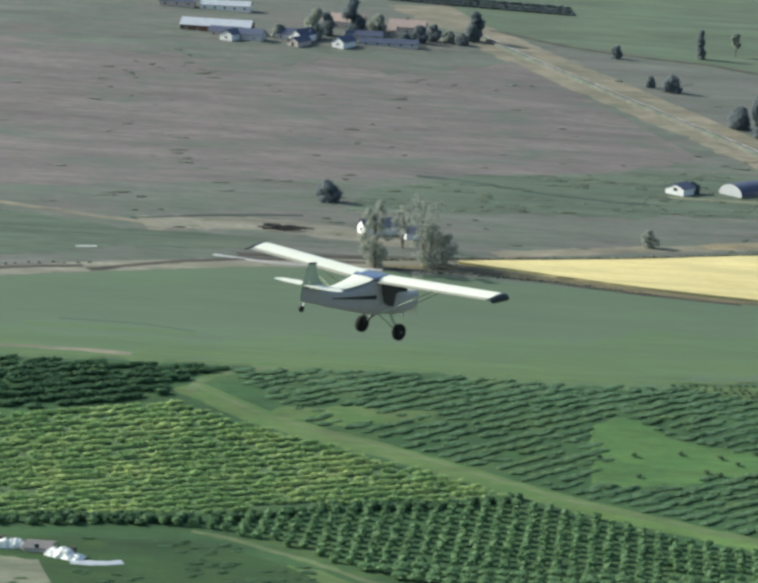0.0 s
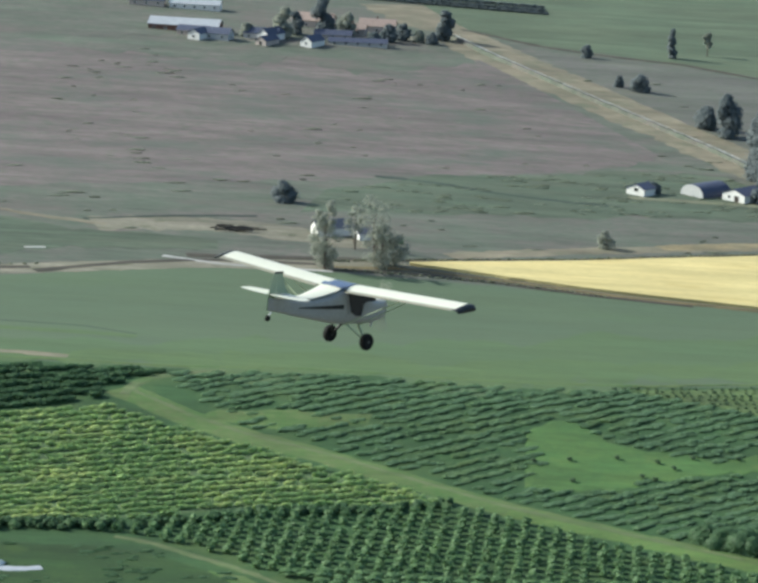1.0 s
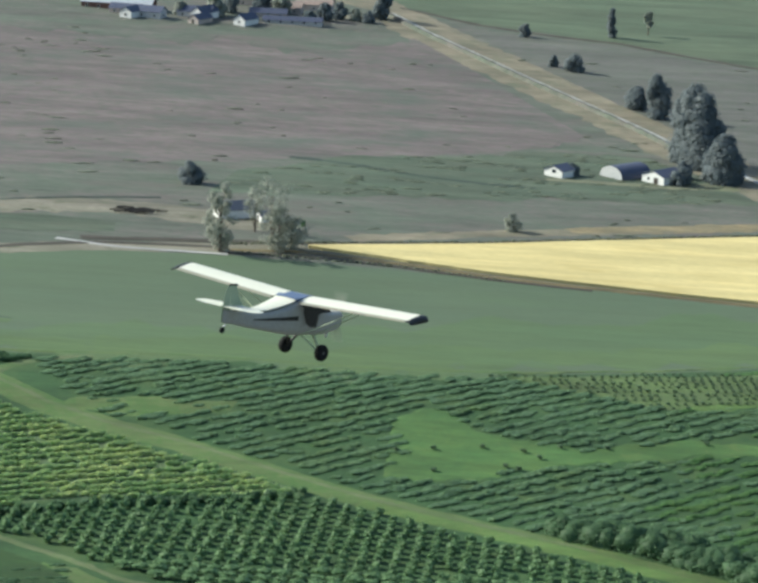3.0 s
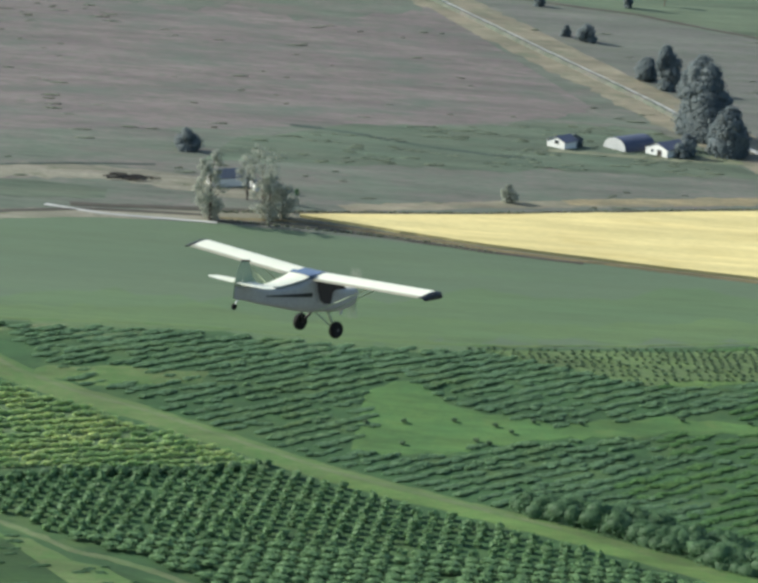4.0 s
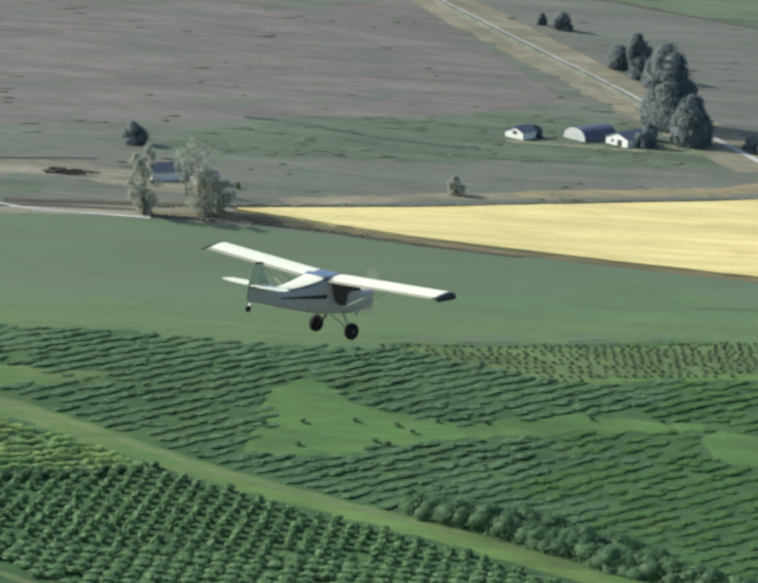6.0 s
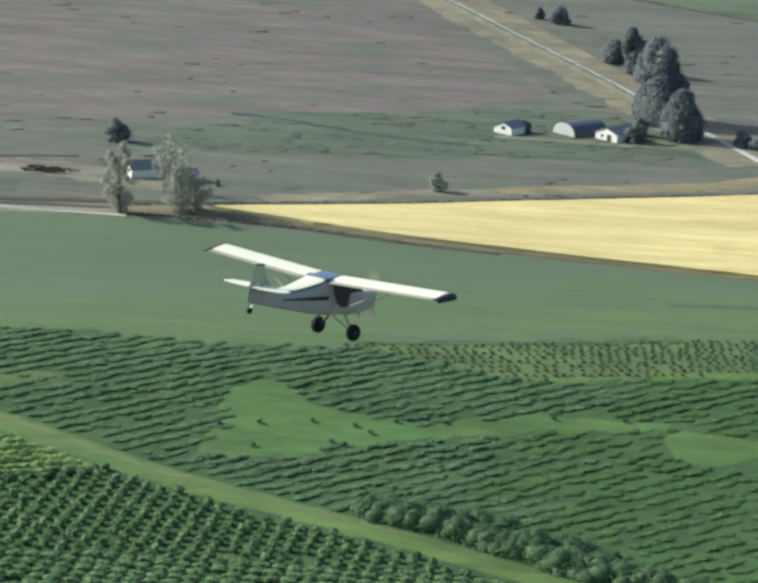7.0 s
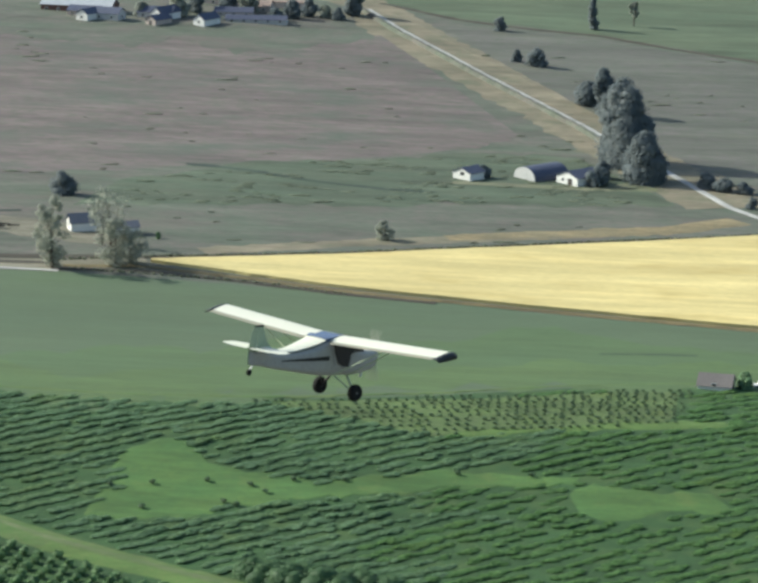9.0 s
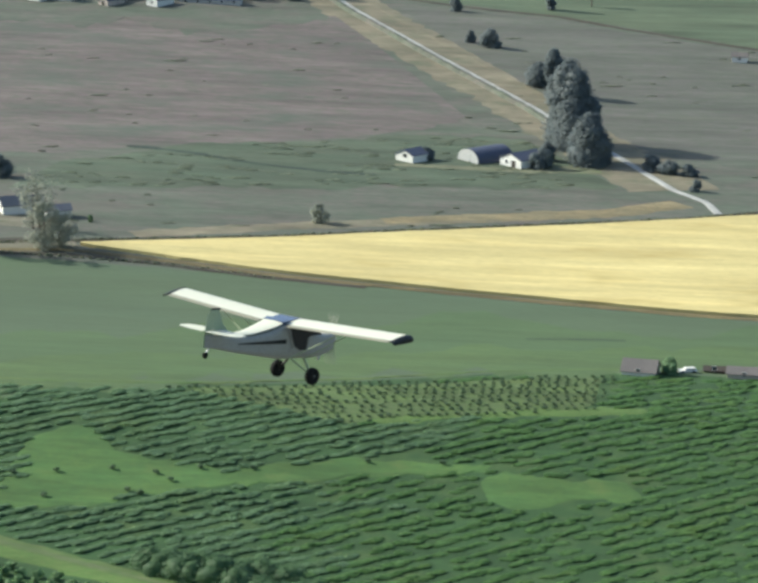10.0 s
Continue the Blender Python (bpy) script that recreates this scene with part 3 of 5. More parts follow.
def lump(rng, centre, radii, rough=0.14):
    """A rough core that stops the light inside a crown."""
    bm = bmesh.new()
    bmesh.ops.create_icosphere(bm, subdivisions=1, radius=1.0)
    v = np.array([p.co[:] for p in bm.verts]) * (1 + rough * rng.normal(size=(len(bm.verts), 1)))
    f = [[q.index for q in face.verts] for face in bm.faces]
    bm.free()
    return v * np.array(radii) + np.array(centre), f


def foliage(rng, blobs, per, size, core=0.96, even=0.0):
    """Verts and faces of a crown made of several clumps."""
    V, Fc, base = [], [], 0
    for centre, radii in blobs:
        if core:
            v, f = lump(rng, centre, [r * core for r in radii])
            V.append(v)
            Fc += [[i + base for i in q] for q in f]
            base += len(v)
        q = leaves(rng, centre, radii, per, size, tight=core > 0.7, even=even, ragged=even > 0)
        V.append(q)
        Fc += [[base + 4 * k, base + 4 * k + 1, base + 4 * k + 2, base + 4 * k + 3] for k in range(per)]
        base += len(q)
    return np.concatenate(V), Fc


def bush_shapes(seed, count, blobs, per, size, core):
    rng = np.random.default_rng(seed)
    out = []
    for _ in range(count):
        parts = []
        for k in range(blobs):
            a = rng.random() * 6.28
            d = 0.0 if k == 0 else 0.45 + 0.2 * rng.random()
            r = 0.75 if k == 0 else 0.35 + 0.2 * rng.random()
            parts.append(((d * math.cos(a), d * math.sin(a), 0.62 + (0 if k == 0 else 0.35 * rng.random() - 0.1)), (r, r, r * 0.75)))
        out.append(foliage(rng, parts, per, size, core))
    return out


def scatter(name, spots, shapes, material, seed, label, category, lift=0.0, along=None, longer=1.0):
    """Many plants too many to count, as one mesh. spots: x, y, width, height."""
    rng = np.random.default_rng(seed)
    V, Fc, base = [], [], 0
    for x, y, w, h in spots:
        v, f = shapes[rng.integers(len(shapes))]
        a = rng.random() * 6.28
        ca, sa = math.cos(a), math.sin(a)
        p = np.empty_like(v)
        px, py = (v[:, 0] * ca - v[:, 1] * sa) * w, (v[:, 0] * sa + v[:, 1] * ca) * w
        if along:
            px, py = px * longer * along[0] - py * along[1], px * longer * along[1] + py * along[0]
        p[:, 0], p[:, 1] = px + x, py + y
        p[:, 2] = v[:, 2] * h + height(x, y) + lift
        V.append(p)
        Fc += [[i + base for i in q] for q in f]
        base += len(v)
    ob = mesh_object(name, np.concatenate(V).tolist(), Fc, material)
    return tagged(ob, label=label, category=category, kind="stuff")


def rows_in(poly, along, gap, step, holes, seed, wobble=0.25, keep=1.0, stagger=0.3, across=None):
    """Places on straight rows inside an outline, outside its holes."""
    rng = np.random.default_rng(seed)
    a = Vector(along).normalized()
    s = Vector(across).normalized() if across else Vector((-a.y, a.x))
    cx = sum(p[0] for p in poly) / len(poly)
    cy = sum(p[1] for p in poly) / len(poly)
    out = []
    m = int(260 / gap)
    for i in range(-m, m + 1):
        for k in range(-int(260 / step), int(260 / step) + 1):
            p = Vector((cx, cy)) + s * (i * gap) + a * (k * step + (i % 2) * step * stagger)
            x, y = p.x + rng.normal() * wobble, p.y + rng.normal() * wobble
            if rng.random() < keep and inside(x, y, poly) and not any(inside(x, y, h) for h in holes):
                out.append((x, y))
    return out


def limb(bm, a, b, r0, r1, sides=6):
    a, b = Vector(a), Vector(b)
    d = (b - a).normalized()
    u = d.orthogonal().normalized()
    w = d.cross(u)
    rings = []
    for p, r in ((a, r0), (a.lerp(b, 0.5) + u * r0 * 0.4, (r0 + r1) / 2), (b, r1)):
        rings.append([bm.verts.new(p + (u * math.cos(t * 6.283 / sides) + w * math.sin(t * 6.283 / sides)) * r) for t in range(sides)])
    for r, s in zip(rings, rings[1:]):
        for k in range(sides):
            bm.faces.new((r[k], r[(k + 1) % sides], s[(k + 1) % sides], s[k]))
    bm.faces.new(rings[-1])


def tree(name, x, y, h, w, material, seed, label, shape="round", bare=0.18, per=60, size=0.45, clumps=26, group="", category="tree", sink=0.2, core=0.9):
    """A tapered trunk with limbs and a crown of leaf clumps with gaps; shape: round, column or open."""
    rng = np.random.default_rng(seed)
    w *= 0.7
    root = tagged(new(name), label=label, category=category, group=group)
    root.location = (x, y, height(x, y) - sink)
    bm = bmesh.new()
    lean = Vector((rng.normal() * 0.04 * h, rng.normal() * 0.04 * h, h * 0.78))
    limb(bm, (0, 0, 0), lean * 0.5, h * 0.022 + 0.06, h * 0.015 + 0.04, 8)
    limb(bm, lean * 0.5, lean, h * 0.015 + 0.04, 0.04, 6)
    blobs = []
    for k in range(clumps):
        f = (k + 0.5) / clumps
        z = h * (bare + (1 - bare) * f)
        if shape == "column":
            reach = w * (0.55 * math.sin(math.pi * min(1, f * 0.85 + 0.15)) ** 0.7)
        elif shape == "open":
            reach = w * (0.35 + 0.35 * math.sin(math.pi * f))
        else:
            reach = w * 0.62 * math.sqrt(max(0.05, 1 - (2 * f - 0.9) ** 2))
        a = rng.random() * 6.28
        solid = shape != "open"
        d = reach * (0.25 + 0.65 * rng.random() ** 0.7) * (0.72 if solid else 1.0)
        c = (lean.x * f + d * math.cos(a), lean.y * f + d * math.sin(a), z + rng.normal() * 0.03 * h)
        r = w * (0.2 + 0.12 * rng.random()) * (1.5 if solid else 0.95) * (1.15 - 0.5 * f)
        blobs.append((c, (r, r, r * 0.85)))
        if k % 2 == 0:
            limb(bm, lean * max(0.08, min(0.95, f * 0.8)), Vector(c) * 0.97, max(0.05, h * 0.009 * (1.2 - f)), 0.025, 5)
    part("trunk", bm, BARK, root)
    v, f = foliage(rng, blobs, per, size, 0.0 if shape == "open" else core, 0.6)
    mesh_object("crown", v.tolist(), f, material, root, smooth=True)
    return root


VINE_SHAPES = bush_shapes(3, 12, 3, 36, 0.17, 0.82)
OPEN_SHAPES = bush_shapes(5, 10, 3, 36, 0.19, 0.85)
lane_poly = []
n_lane = resample(PATH_LINE, 40)
for sgn in (1, -1):
    side = []
    for i, p in enumerate(n_lane):
        d = (n_lane[min(i + 1, 39)] - n_lane[max(i - 1, 0)]).normalized()
        side.append((p.x - d.y * 5.6 * sgn, p.y + d.x * 5.6 * sgn))
    lane_poly += side if sgn == 1 else side[::-1]

rnd = np.random.default_rng(11)
# yellow-green block of bush rows
YELLOW = [(-150, 580), (-119, 579), (-100, 586), (-84, 594), (-72, 583), (-51, 570), (-32, 557), (-14, 547), (-34, 540), (-57, 536), (-89, 523), (-115, 518), (-150, 514)]
spots = [(x, y, 0.5 + 0.2 * rnd.random(), 0.7 + 0.4 * rnd.random()) for x, y in rows_in(YELLOW, (0.93, 0.36), 3.1, 1.9, [lane_poly], 21, 0.2, 0.97)]
scatter("berry_bushes", spots, VINE_SHAPES, LEAF_YELLOW, 31, "yellow-green berry bushes in straight rows", "bushes", along=(0.932, 0.361), longer=2.6)
# dark vine rows
VINES = [(-62, 594), (-57, 586), (-41, 577), (-23, 565), (-5, 552), (13, 542), (36, 529), (53, 516), (64, 508), (95, 488), (200, 470), (215, 668), (150, 665), (113, 662), (88, 653), (62, 638), (30, 627), (0, 623), (-38, 625), (-72, 620)]
VERGE_DOTS = [(92, 619), (104, 620), (120, 626), (120, 632), (108, 630), (92, 627)]
dark = [(x, y) for x, y in rows_in(VINES, (0.77, 0.63), 3.7, 1.45, [lane_poly, PATCH_A, PATCH_B, DOTS, VERGE_DOTS], 22, 0.36, 0.93) if noise.noise(Vector((x / 3.1, y / 3.1, 6))) > -0.34 + 0.16 * min(1.0, max(0.0, (x - 40) / 60))]
spots = [(x, y, (0.78 + 0.5 * rnd.random() + 0.45 * noise.noise(Vector((x / 5, y / 5, 2)))) * (1.0 + 0.22 * min(1.0, max(0.0, (y - 595) / 25))), (0.22 + 0.22 * rnd.random() + 0.17 * noise.noise(Vector((x / 14, y / 14, 8)))) * (1.0 - 0.2 * min(1.0, max(0.0, (x - 40) / 60)))) for x, y in dark if not (inside(x, y, PATCH_C) and rnd.random() < 0.75)]
fresh = [p[0] + 26 * noise.noise(Vector((p[0] / 18, p[1] / 18, 12))) - 0.25 * (p[1] - 560) > 62 for p in spots]
scatter("vine_rows", [p for p, new_leaf in zip(spots, fresh) if not new_leaf], VINE_SHAPES, LEAF_DARK, 32, "dark bluish-green vines in long slanting rows", "vines", along=(0.774, 0.633), longer=1.75)
scatter("vine_rows", [p for p, new_leaf in zip(spots, fresh) if new_leaf], VINE_SHAPES, LEAF_FRESH, 41, "fresh green vines in long slanting rows", "vines", along=(0.774, 0.633), longer=1.75)
LEFT = [(-170, 586), (-119, 583), (-100, 590), (-86, 598), (-80, 612), (-72, 620), (-122, 619), (-170, 614)]
spots = [(x, y, 0.95 + 0.3 * rnd.random(), 0.8 + 0.35 * rnd.random()) for x, y in rows_in(LEFT, (0.9, 0.43), 4.2, 1.8, [], 23, 0.5, 0.95)]
scatter("shrub_block", spots, VINE_SHAPES, LEAF_SHRUB, 33, "dense dark green shrubs beside the lane's end", "shrubs", along=(0.902, 0.431), longer=2.0)


spots = []
for line in ([(-130, 514), (-112, 517), (-98, 519), (-84, 521), (-70, 526), (-57, 532.5)], [(-110, 520), (-95, 521.5), (-82, 523.5)], [(-57, 534), (-34, 538.5), (-17, 546)]):
    for p in resample(line, 34):
        spots.append((p.x + rnd.normal() * 0.6, p.y + rnd.normal() * 0.5, 0.9 + 0.6 * rnd.random(), 0.9 + 0.6 * rnd.random()))
scatter("hedge_belt", spots, OPEN_SHAPES, LEAF_SHRUB, 39, "dark hedge belt below the berry block", "hedge")


def orchard_tree(seed, leaf):
    rng = np.random.default_rng(seed)
    root = tagged(new("orchard_tree"), "small round green fruit tree in a planted row", "fruit tree", "trees of the orchard block")
    bm = bmesh.new()
    limb(bm, (0, 0, 0), (0.03, 0.02, 0.9), 0.08, 0.05, 6)
    for k in range(3):
        a = k * 2.1 + rng.random()
        limb(bm, (0.03, 0.02, 0.75), (0.5 * math.cos(a), 0.5 * math.sin(a), 1.3), 0.045, 0.02, 5)
    part("trunk", bm, BARK, root)
    blobs = [((0, 0, 1.25), (0.85, 0.85, 0.75))]
    for k in range(5):
        a = k * 1.26 + rng.random()
        blobs.append(((0.7 * math.cos(a), 0.7 * math.sin(a), 0.95 + 0.5 * rng.random()), (0.5, 0.5, 0.45)))
    v, f = foliage(rng, blobs, 28, 0.16)
    mesh_object("crown", v.tolist(), f, leaf, root)
    return root


ORCHARD = [(-110, 516), (-89, 521), (-57, 534), (-34, 538), (-16, 546), (0, 536), (13, 527), (36, 514), (53, 501), (64, 493), (84, 478), (84, 472), (-20, 472), (-26, 480), (-36, 490), (-49, 497), (-58, 506), (-66, 512), (-76, 519), (-86, 520)]
spots = rows_in(ORCHARD, (0.992, -0.126), 3.36, 3.05, [lane_poly], 24, 0.13, 0.985, 0.0, across=(0.152, 0.988))
spots.sort(key=lambda p: p[1])
models = [orchard_tree(40 + k, LEAF_ORCHARD) for k in range(5)]
young = [orchard_tree(46 + k, LEAF_YOUNG) for k in range(3)]
for k, (x, y) in enumerate(spots[:300]):
    m = pose(x, y, height(x, y), 0, 0, 180 * (k // 5 % 2) + 14 * rnd.normal())
    s = 0.92 + 0.24 * rnd.random()
    if k < 5:
        models[k].matrix_basis = m
        models[k].scale = (1.35 * s, 1.05 * s, 0.72 * s)
        continue
    copy_thing(models[k % 5], m).scale = (1.35 * s, 1.05 * s, 0.72 * s)
rest = [(x, y, 0.95 + 0.25 * rnd.random(), 1.2 + 0.25 * rnd.random()) for x, y in spots[300:]]
if rest:
    scatter("orchard_rows", rest, OPEN_SHAPES, LEAF_ORCHARD, 34, "round green fruit trees in planted rows", "fruit trees")

# young dark trees on sandy soil
for k, (x, y) in enumerate(rows_in(DOTS, (0.97, 0.24), 3.3, 1.95, [], 25, 0.2, 0.95)):
    s = 0.3 + 0.2 * rnd.random()
    m = pose(x, y, height(x, y) + 0.1, 0, 0, rnd.random() * 360)
    t = young[k] if k < 3 else copy_thing(young[k % 3], m)
    t.matrix_basis = m
    t.name = "young_tree"
    t.scale = (s * 1.15, s * 1.15, s * 0.75)
    tagged(t, "small dark young tree on sandy soil", "young tree", "young trees on the sandy plot")
# lone bushes in the clearing
for k, (x, y) in enumerate([(9.7, 576), (19.7, 578.5), (27.8, 577.4), (30.8, 574.2), (35.5, 581), (9.1, 563.8), (23.5, 568.4), (26, 567.2), (45, 582), (66, 588), (80, 589), (2.2, 574)]):
    t = copy_thing(young[k % 3], pose(x, y, height(x, y), 0, 0, 70 * k))
    t.name = "lone_bush"
    t.scale = (0.55, 0.55, 0.5)
    tagged(t, "lone dark bush on the grass clearing", "bush", "bushes in the clearing")
# overgrown shrubs along the lane
for k, (x, y, w, h) in enumerate([(31, 534, 4.0, 2.6), (34.5, 531, 5.0, 3.0), (38, 529.5, 5.5, 3.4), (41, 532, 5.0, 2.8), (43.3, 528, 5.5, 3.6), (46.4, 523.5, 5.0, 3.4), (47, 529, 5.0, 3.0), (51, 529, 5.0, 2.8), (51, 522, 4.6, 3.0), (53.2, 519, 4.6, 3.2), (55, 527, 4.6, 2.6), (56.4, 517.5, 5.2, 3.4), (60, 518.5, 5.4, 3.6), (61, 511.5, 4.6, 3.0), (65.3, 510, 5.0, 3.4), (66.4, 517.9, 5.0, 2.8), (69, 508, 5.2, 3.2), (74, 506, 5.0, 3.2), (79, 503, 5.4, 3.4), (84, 499, 5, 3.2), (72, 514, 4.4, 2.6)]):
    tree("shrub", x, y, h * 0.85, w * 2.0, LEAF_SHRUB, 60 + k, "overgrown dark green shrub beside the lane", "round", 0.04, 150, 0.17, 10, "shrubs along the lane", "shrub")
# weeds in the grass corner by the stores
spots = []
corner = [(-112, 505), (-98, 511), (-84, 512), (-73, 509), (-58, 497), (-36, 480), (-40, 468), (-112, 468)]
while len(spots) < 150:
    x, y = -112 + 78 * rnd.random(), 468 + 45 * rnd.random()
    if inside(x, y, corner) and not inside(x, y, [(-125, 492), (-86, 492), (-86, 508), (-125, 508)]) and noise.noise(Vector((x / 10, y / 10, 4))) > -0.1:
        spots.append((x, y, 0.4 + 0.5 * rnd.random(), 0.12 + 0.2 * rnd.random()))
scatter("corner_weeds", spots, OPEN_SHAPES[:4], LEAF_SHRUB, 40, "low dark green weeds in the grass corner", "weeds", along=(0.95, 0.3), longer=2.0)
# low hedge by the wheat and ditch weeds
spots = []
for line, gap in (([(-200, 712), (-121, 744), (-108, 748)], 3.0), ([(-36, 770), (-12, 779), (35, 793.5), (71, 808.5), (116, 825.5), (140, 834), (160, 845), (320, 910)], 0.8), ([(38, 748.5), (12, 757.5), (-30, 762)], 1.5)):
    n = int(sum((Vector(b) - Vector(a)).length for a, b in zip(line, line[1:])) / gap)
    for p in resample(line, n):
        spots.append((p.x + rnd.normal() * 0.3, p.y + rnd.normal() * 0.35, 0.38 + 0.35 * rnd.random(), 0.3 + 0.3 * rnd.random()))
scatter("ditch_weeds", spots, OPEN_SHAPES[:4], LEAF_TUFT, 35, "low dull green weeds along the ditches", "weeds")
# tussocks over the pasture
spots = []
while len(spots) < 240:
    x, y = -230 + 470 * rnd.random(), 800 + 300 * rnd.random()
    if noise.noise(Vector((x / 40, y / 40, 5))) > -0.05 and not inside(x, y, [(-20, 780), (320, 780), (320, 905), (150, 845), (40, 800)]) and abs(x - 125 + (y - 923) * 0.43) > 6:
        spots.append((x, y, 0.4 + 0.9 * rnd.random() ** 3, 0.15 + 0.15 * rnd.random()))
wet = [(-36, 842), (20, 853), (70, 865), (126, 871), (98, 940), (57, 934), (0, 902), (-28, 878)]
while len(spots) < 420:
    x, y = -40 + 170 * rnd.random(), 838 + 106 * rnd.random()
    if inside(x, y, wet) and noise.noise(Vector((x / 22, y / 9, 3))) > 0.0:
        spots.append((x, y, 0.4 + 0.6 * rnd.random(), 0.14 + 0.12 * rnd.random()))
scatter("pasture_tussocks", spots, OPEN_SHAPES[:4], LEAF_TUFT, 36, "scattered dark tussocks on the pasture", "tussocks", along=(0.98, 0.2), longer=3.2)
# trees by the ditch
tree("ditch_tree", -34.0, 762, 17.5, 8.4, LEAF_PALE, 70, "tall thin-leaved grey-green tree by the ditch", "open", 0.05, 100, 0.17, 54, "trees by the ditch")
tree("ditch_tree", -19, 767, 12.0, 9.5, LEAF_PALE, 71, "spreading grey-green tree by the ditch", "open", 0.1, 64, 0.18, 46, "trees by the ditch")
tree("ditch_tree", -15.5, 771, 8.5, 8.5, LEAF_PALE, 72, "dark low tree by the ditch", "open", 0.08, 72, 0.18, 36, "trees by the ditch")
tree("ditch_tree", -20.5, 771.5, 17.5, 13, LEAF_PALE, 73, "tall open-crowned tree behind the ditch", "open", 0.55, 44, 0.18, 28, "trees by the ditch")
tree("ditch_tree", -25, 790, 12.0, 6.0, LEAF_PALE, 74, "thin open-crowned tree by the small house", "open", 0.4, 60, 0.18, 18, "trees by the ditch")
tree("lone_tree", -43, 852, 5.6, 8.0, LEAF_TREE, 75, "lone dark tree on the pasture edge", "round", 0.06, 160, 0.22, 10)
tree("field_bush", 46, 812, 5.0, 5.5, LEAF_PALE, 76, "grey-green bush in the rough grass", "open", 0.06, 80, 0.18, 18, category="bush")
tree("field_bush", -12, 801, 1.8, 1.8, LEAF_SHRUB, 77, "small dark bush behind the wheat", "round", 0.1, 40, 0.2, 8, category="bush")
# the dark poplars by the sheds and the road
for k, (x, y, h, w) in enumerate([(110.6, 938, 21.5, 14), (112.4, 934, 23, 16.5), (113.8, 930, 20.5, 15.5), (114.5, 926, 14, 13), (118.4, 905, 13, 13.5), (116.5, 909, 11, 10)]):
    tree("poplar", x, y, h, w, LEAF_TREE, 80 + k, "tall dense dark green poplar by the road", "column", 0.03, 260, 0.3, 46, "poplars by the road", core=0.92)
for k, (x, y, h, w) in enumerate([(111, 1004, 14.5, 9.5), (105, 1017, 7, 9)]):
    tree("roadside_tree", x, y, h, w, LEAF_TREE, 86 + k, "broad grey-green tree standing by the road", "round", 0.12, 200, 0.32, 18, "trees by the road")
# the low bushes from x 135 to 145 also stand in for a poplar's shadow
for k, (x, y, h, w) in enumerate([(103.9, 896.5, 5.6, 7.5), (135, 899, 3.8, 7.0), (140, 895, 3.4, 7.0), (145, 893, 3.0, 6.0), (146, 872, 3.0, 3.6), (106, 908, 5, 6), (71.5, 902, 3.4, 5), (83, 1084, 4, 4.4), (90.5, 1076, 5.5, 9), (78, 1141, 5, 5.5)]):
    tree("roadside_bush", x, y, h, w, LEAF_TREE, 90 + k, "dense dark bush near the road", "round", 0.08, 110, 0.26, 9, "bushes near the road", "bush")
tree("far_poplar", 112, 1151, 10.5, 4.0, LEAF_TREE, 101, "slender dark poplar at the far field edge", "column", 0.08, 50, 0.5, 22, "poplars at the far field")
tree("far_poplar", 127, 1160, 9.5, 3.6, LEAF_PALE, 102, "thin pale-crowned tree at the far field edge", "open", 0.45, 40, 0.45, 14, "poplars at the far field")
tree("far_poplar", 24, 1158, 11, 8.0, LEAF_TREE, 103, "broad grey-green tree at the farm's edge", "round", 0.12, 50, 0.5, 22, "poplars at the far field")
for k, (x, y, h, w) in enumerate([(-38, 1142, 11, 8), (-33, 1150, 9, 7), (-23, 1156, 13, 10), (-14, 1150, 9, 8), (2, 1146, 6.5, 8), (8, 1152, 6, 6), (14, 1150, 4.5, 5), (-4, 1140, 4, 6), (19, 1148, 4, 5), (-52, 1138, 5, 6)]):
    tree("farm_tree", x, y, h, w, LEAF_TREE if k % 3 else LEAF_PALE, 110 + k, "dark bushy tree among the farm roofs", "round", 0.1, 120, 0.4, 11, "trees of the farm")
tree("barn_tree", 126.8, 668, 3.4, 4.6, LEAF_DARK, 121, "dark green tree beside the grey barn", "round", 0.1, 50, 0.28, 16)
spots = []
for y0 in (1244, 1252, 1262):
    for p in resample([(-6, y0 + 8), (30, y0 + 2), (72, y0 - 4)], 60):
        spots.append((p.x, p.y + rnd.normal() * 0.4, 1.3, 1.1))
scatter("far_shrub_rows", spots, OPEN_SHAPES[:4], LEAF_TREE, 38, "far dark rows of shrubs at the field's end", "shrub rows")


# ---- buildings ----
def slab(bm, lo, hi, bevel=0.0):
    r = bmesh.ops.create_cube(bm, size=1.0)
    for v in r["verts"]:
        v.co = Vector([lo[i] + (v.co[i] + 0.5) * (hi[i] - lo[i]) for i in range(3)])
    if bevel:
        bmesh.ops.bevel(bm, geom=list({e for v in r["verts"] for e in v.link_edges}), offset=bevel, segments=1, affect="EDGES")


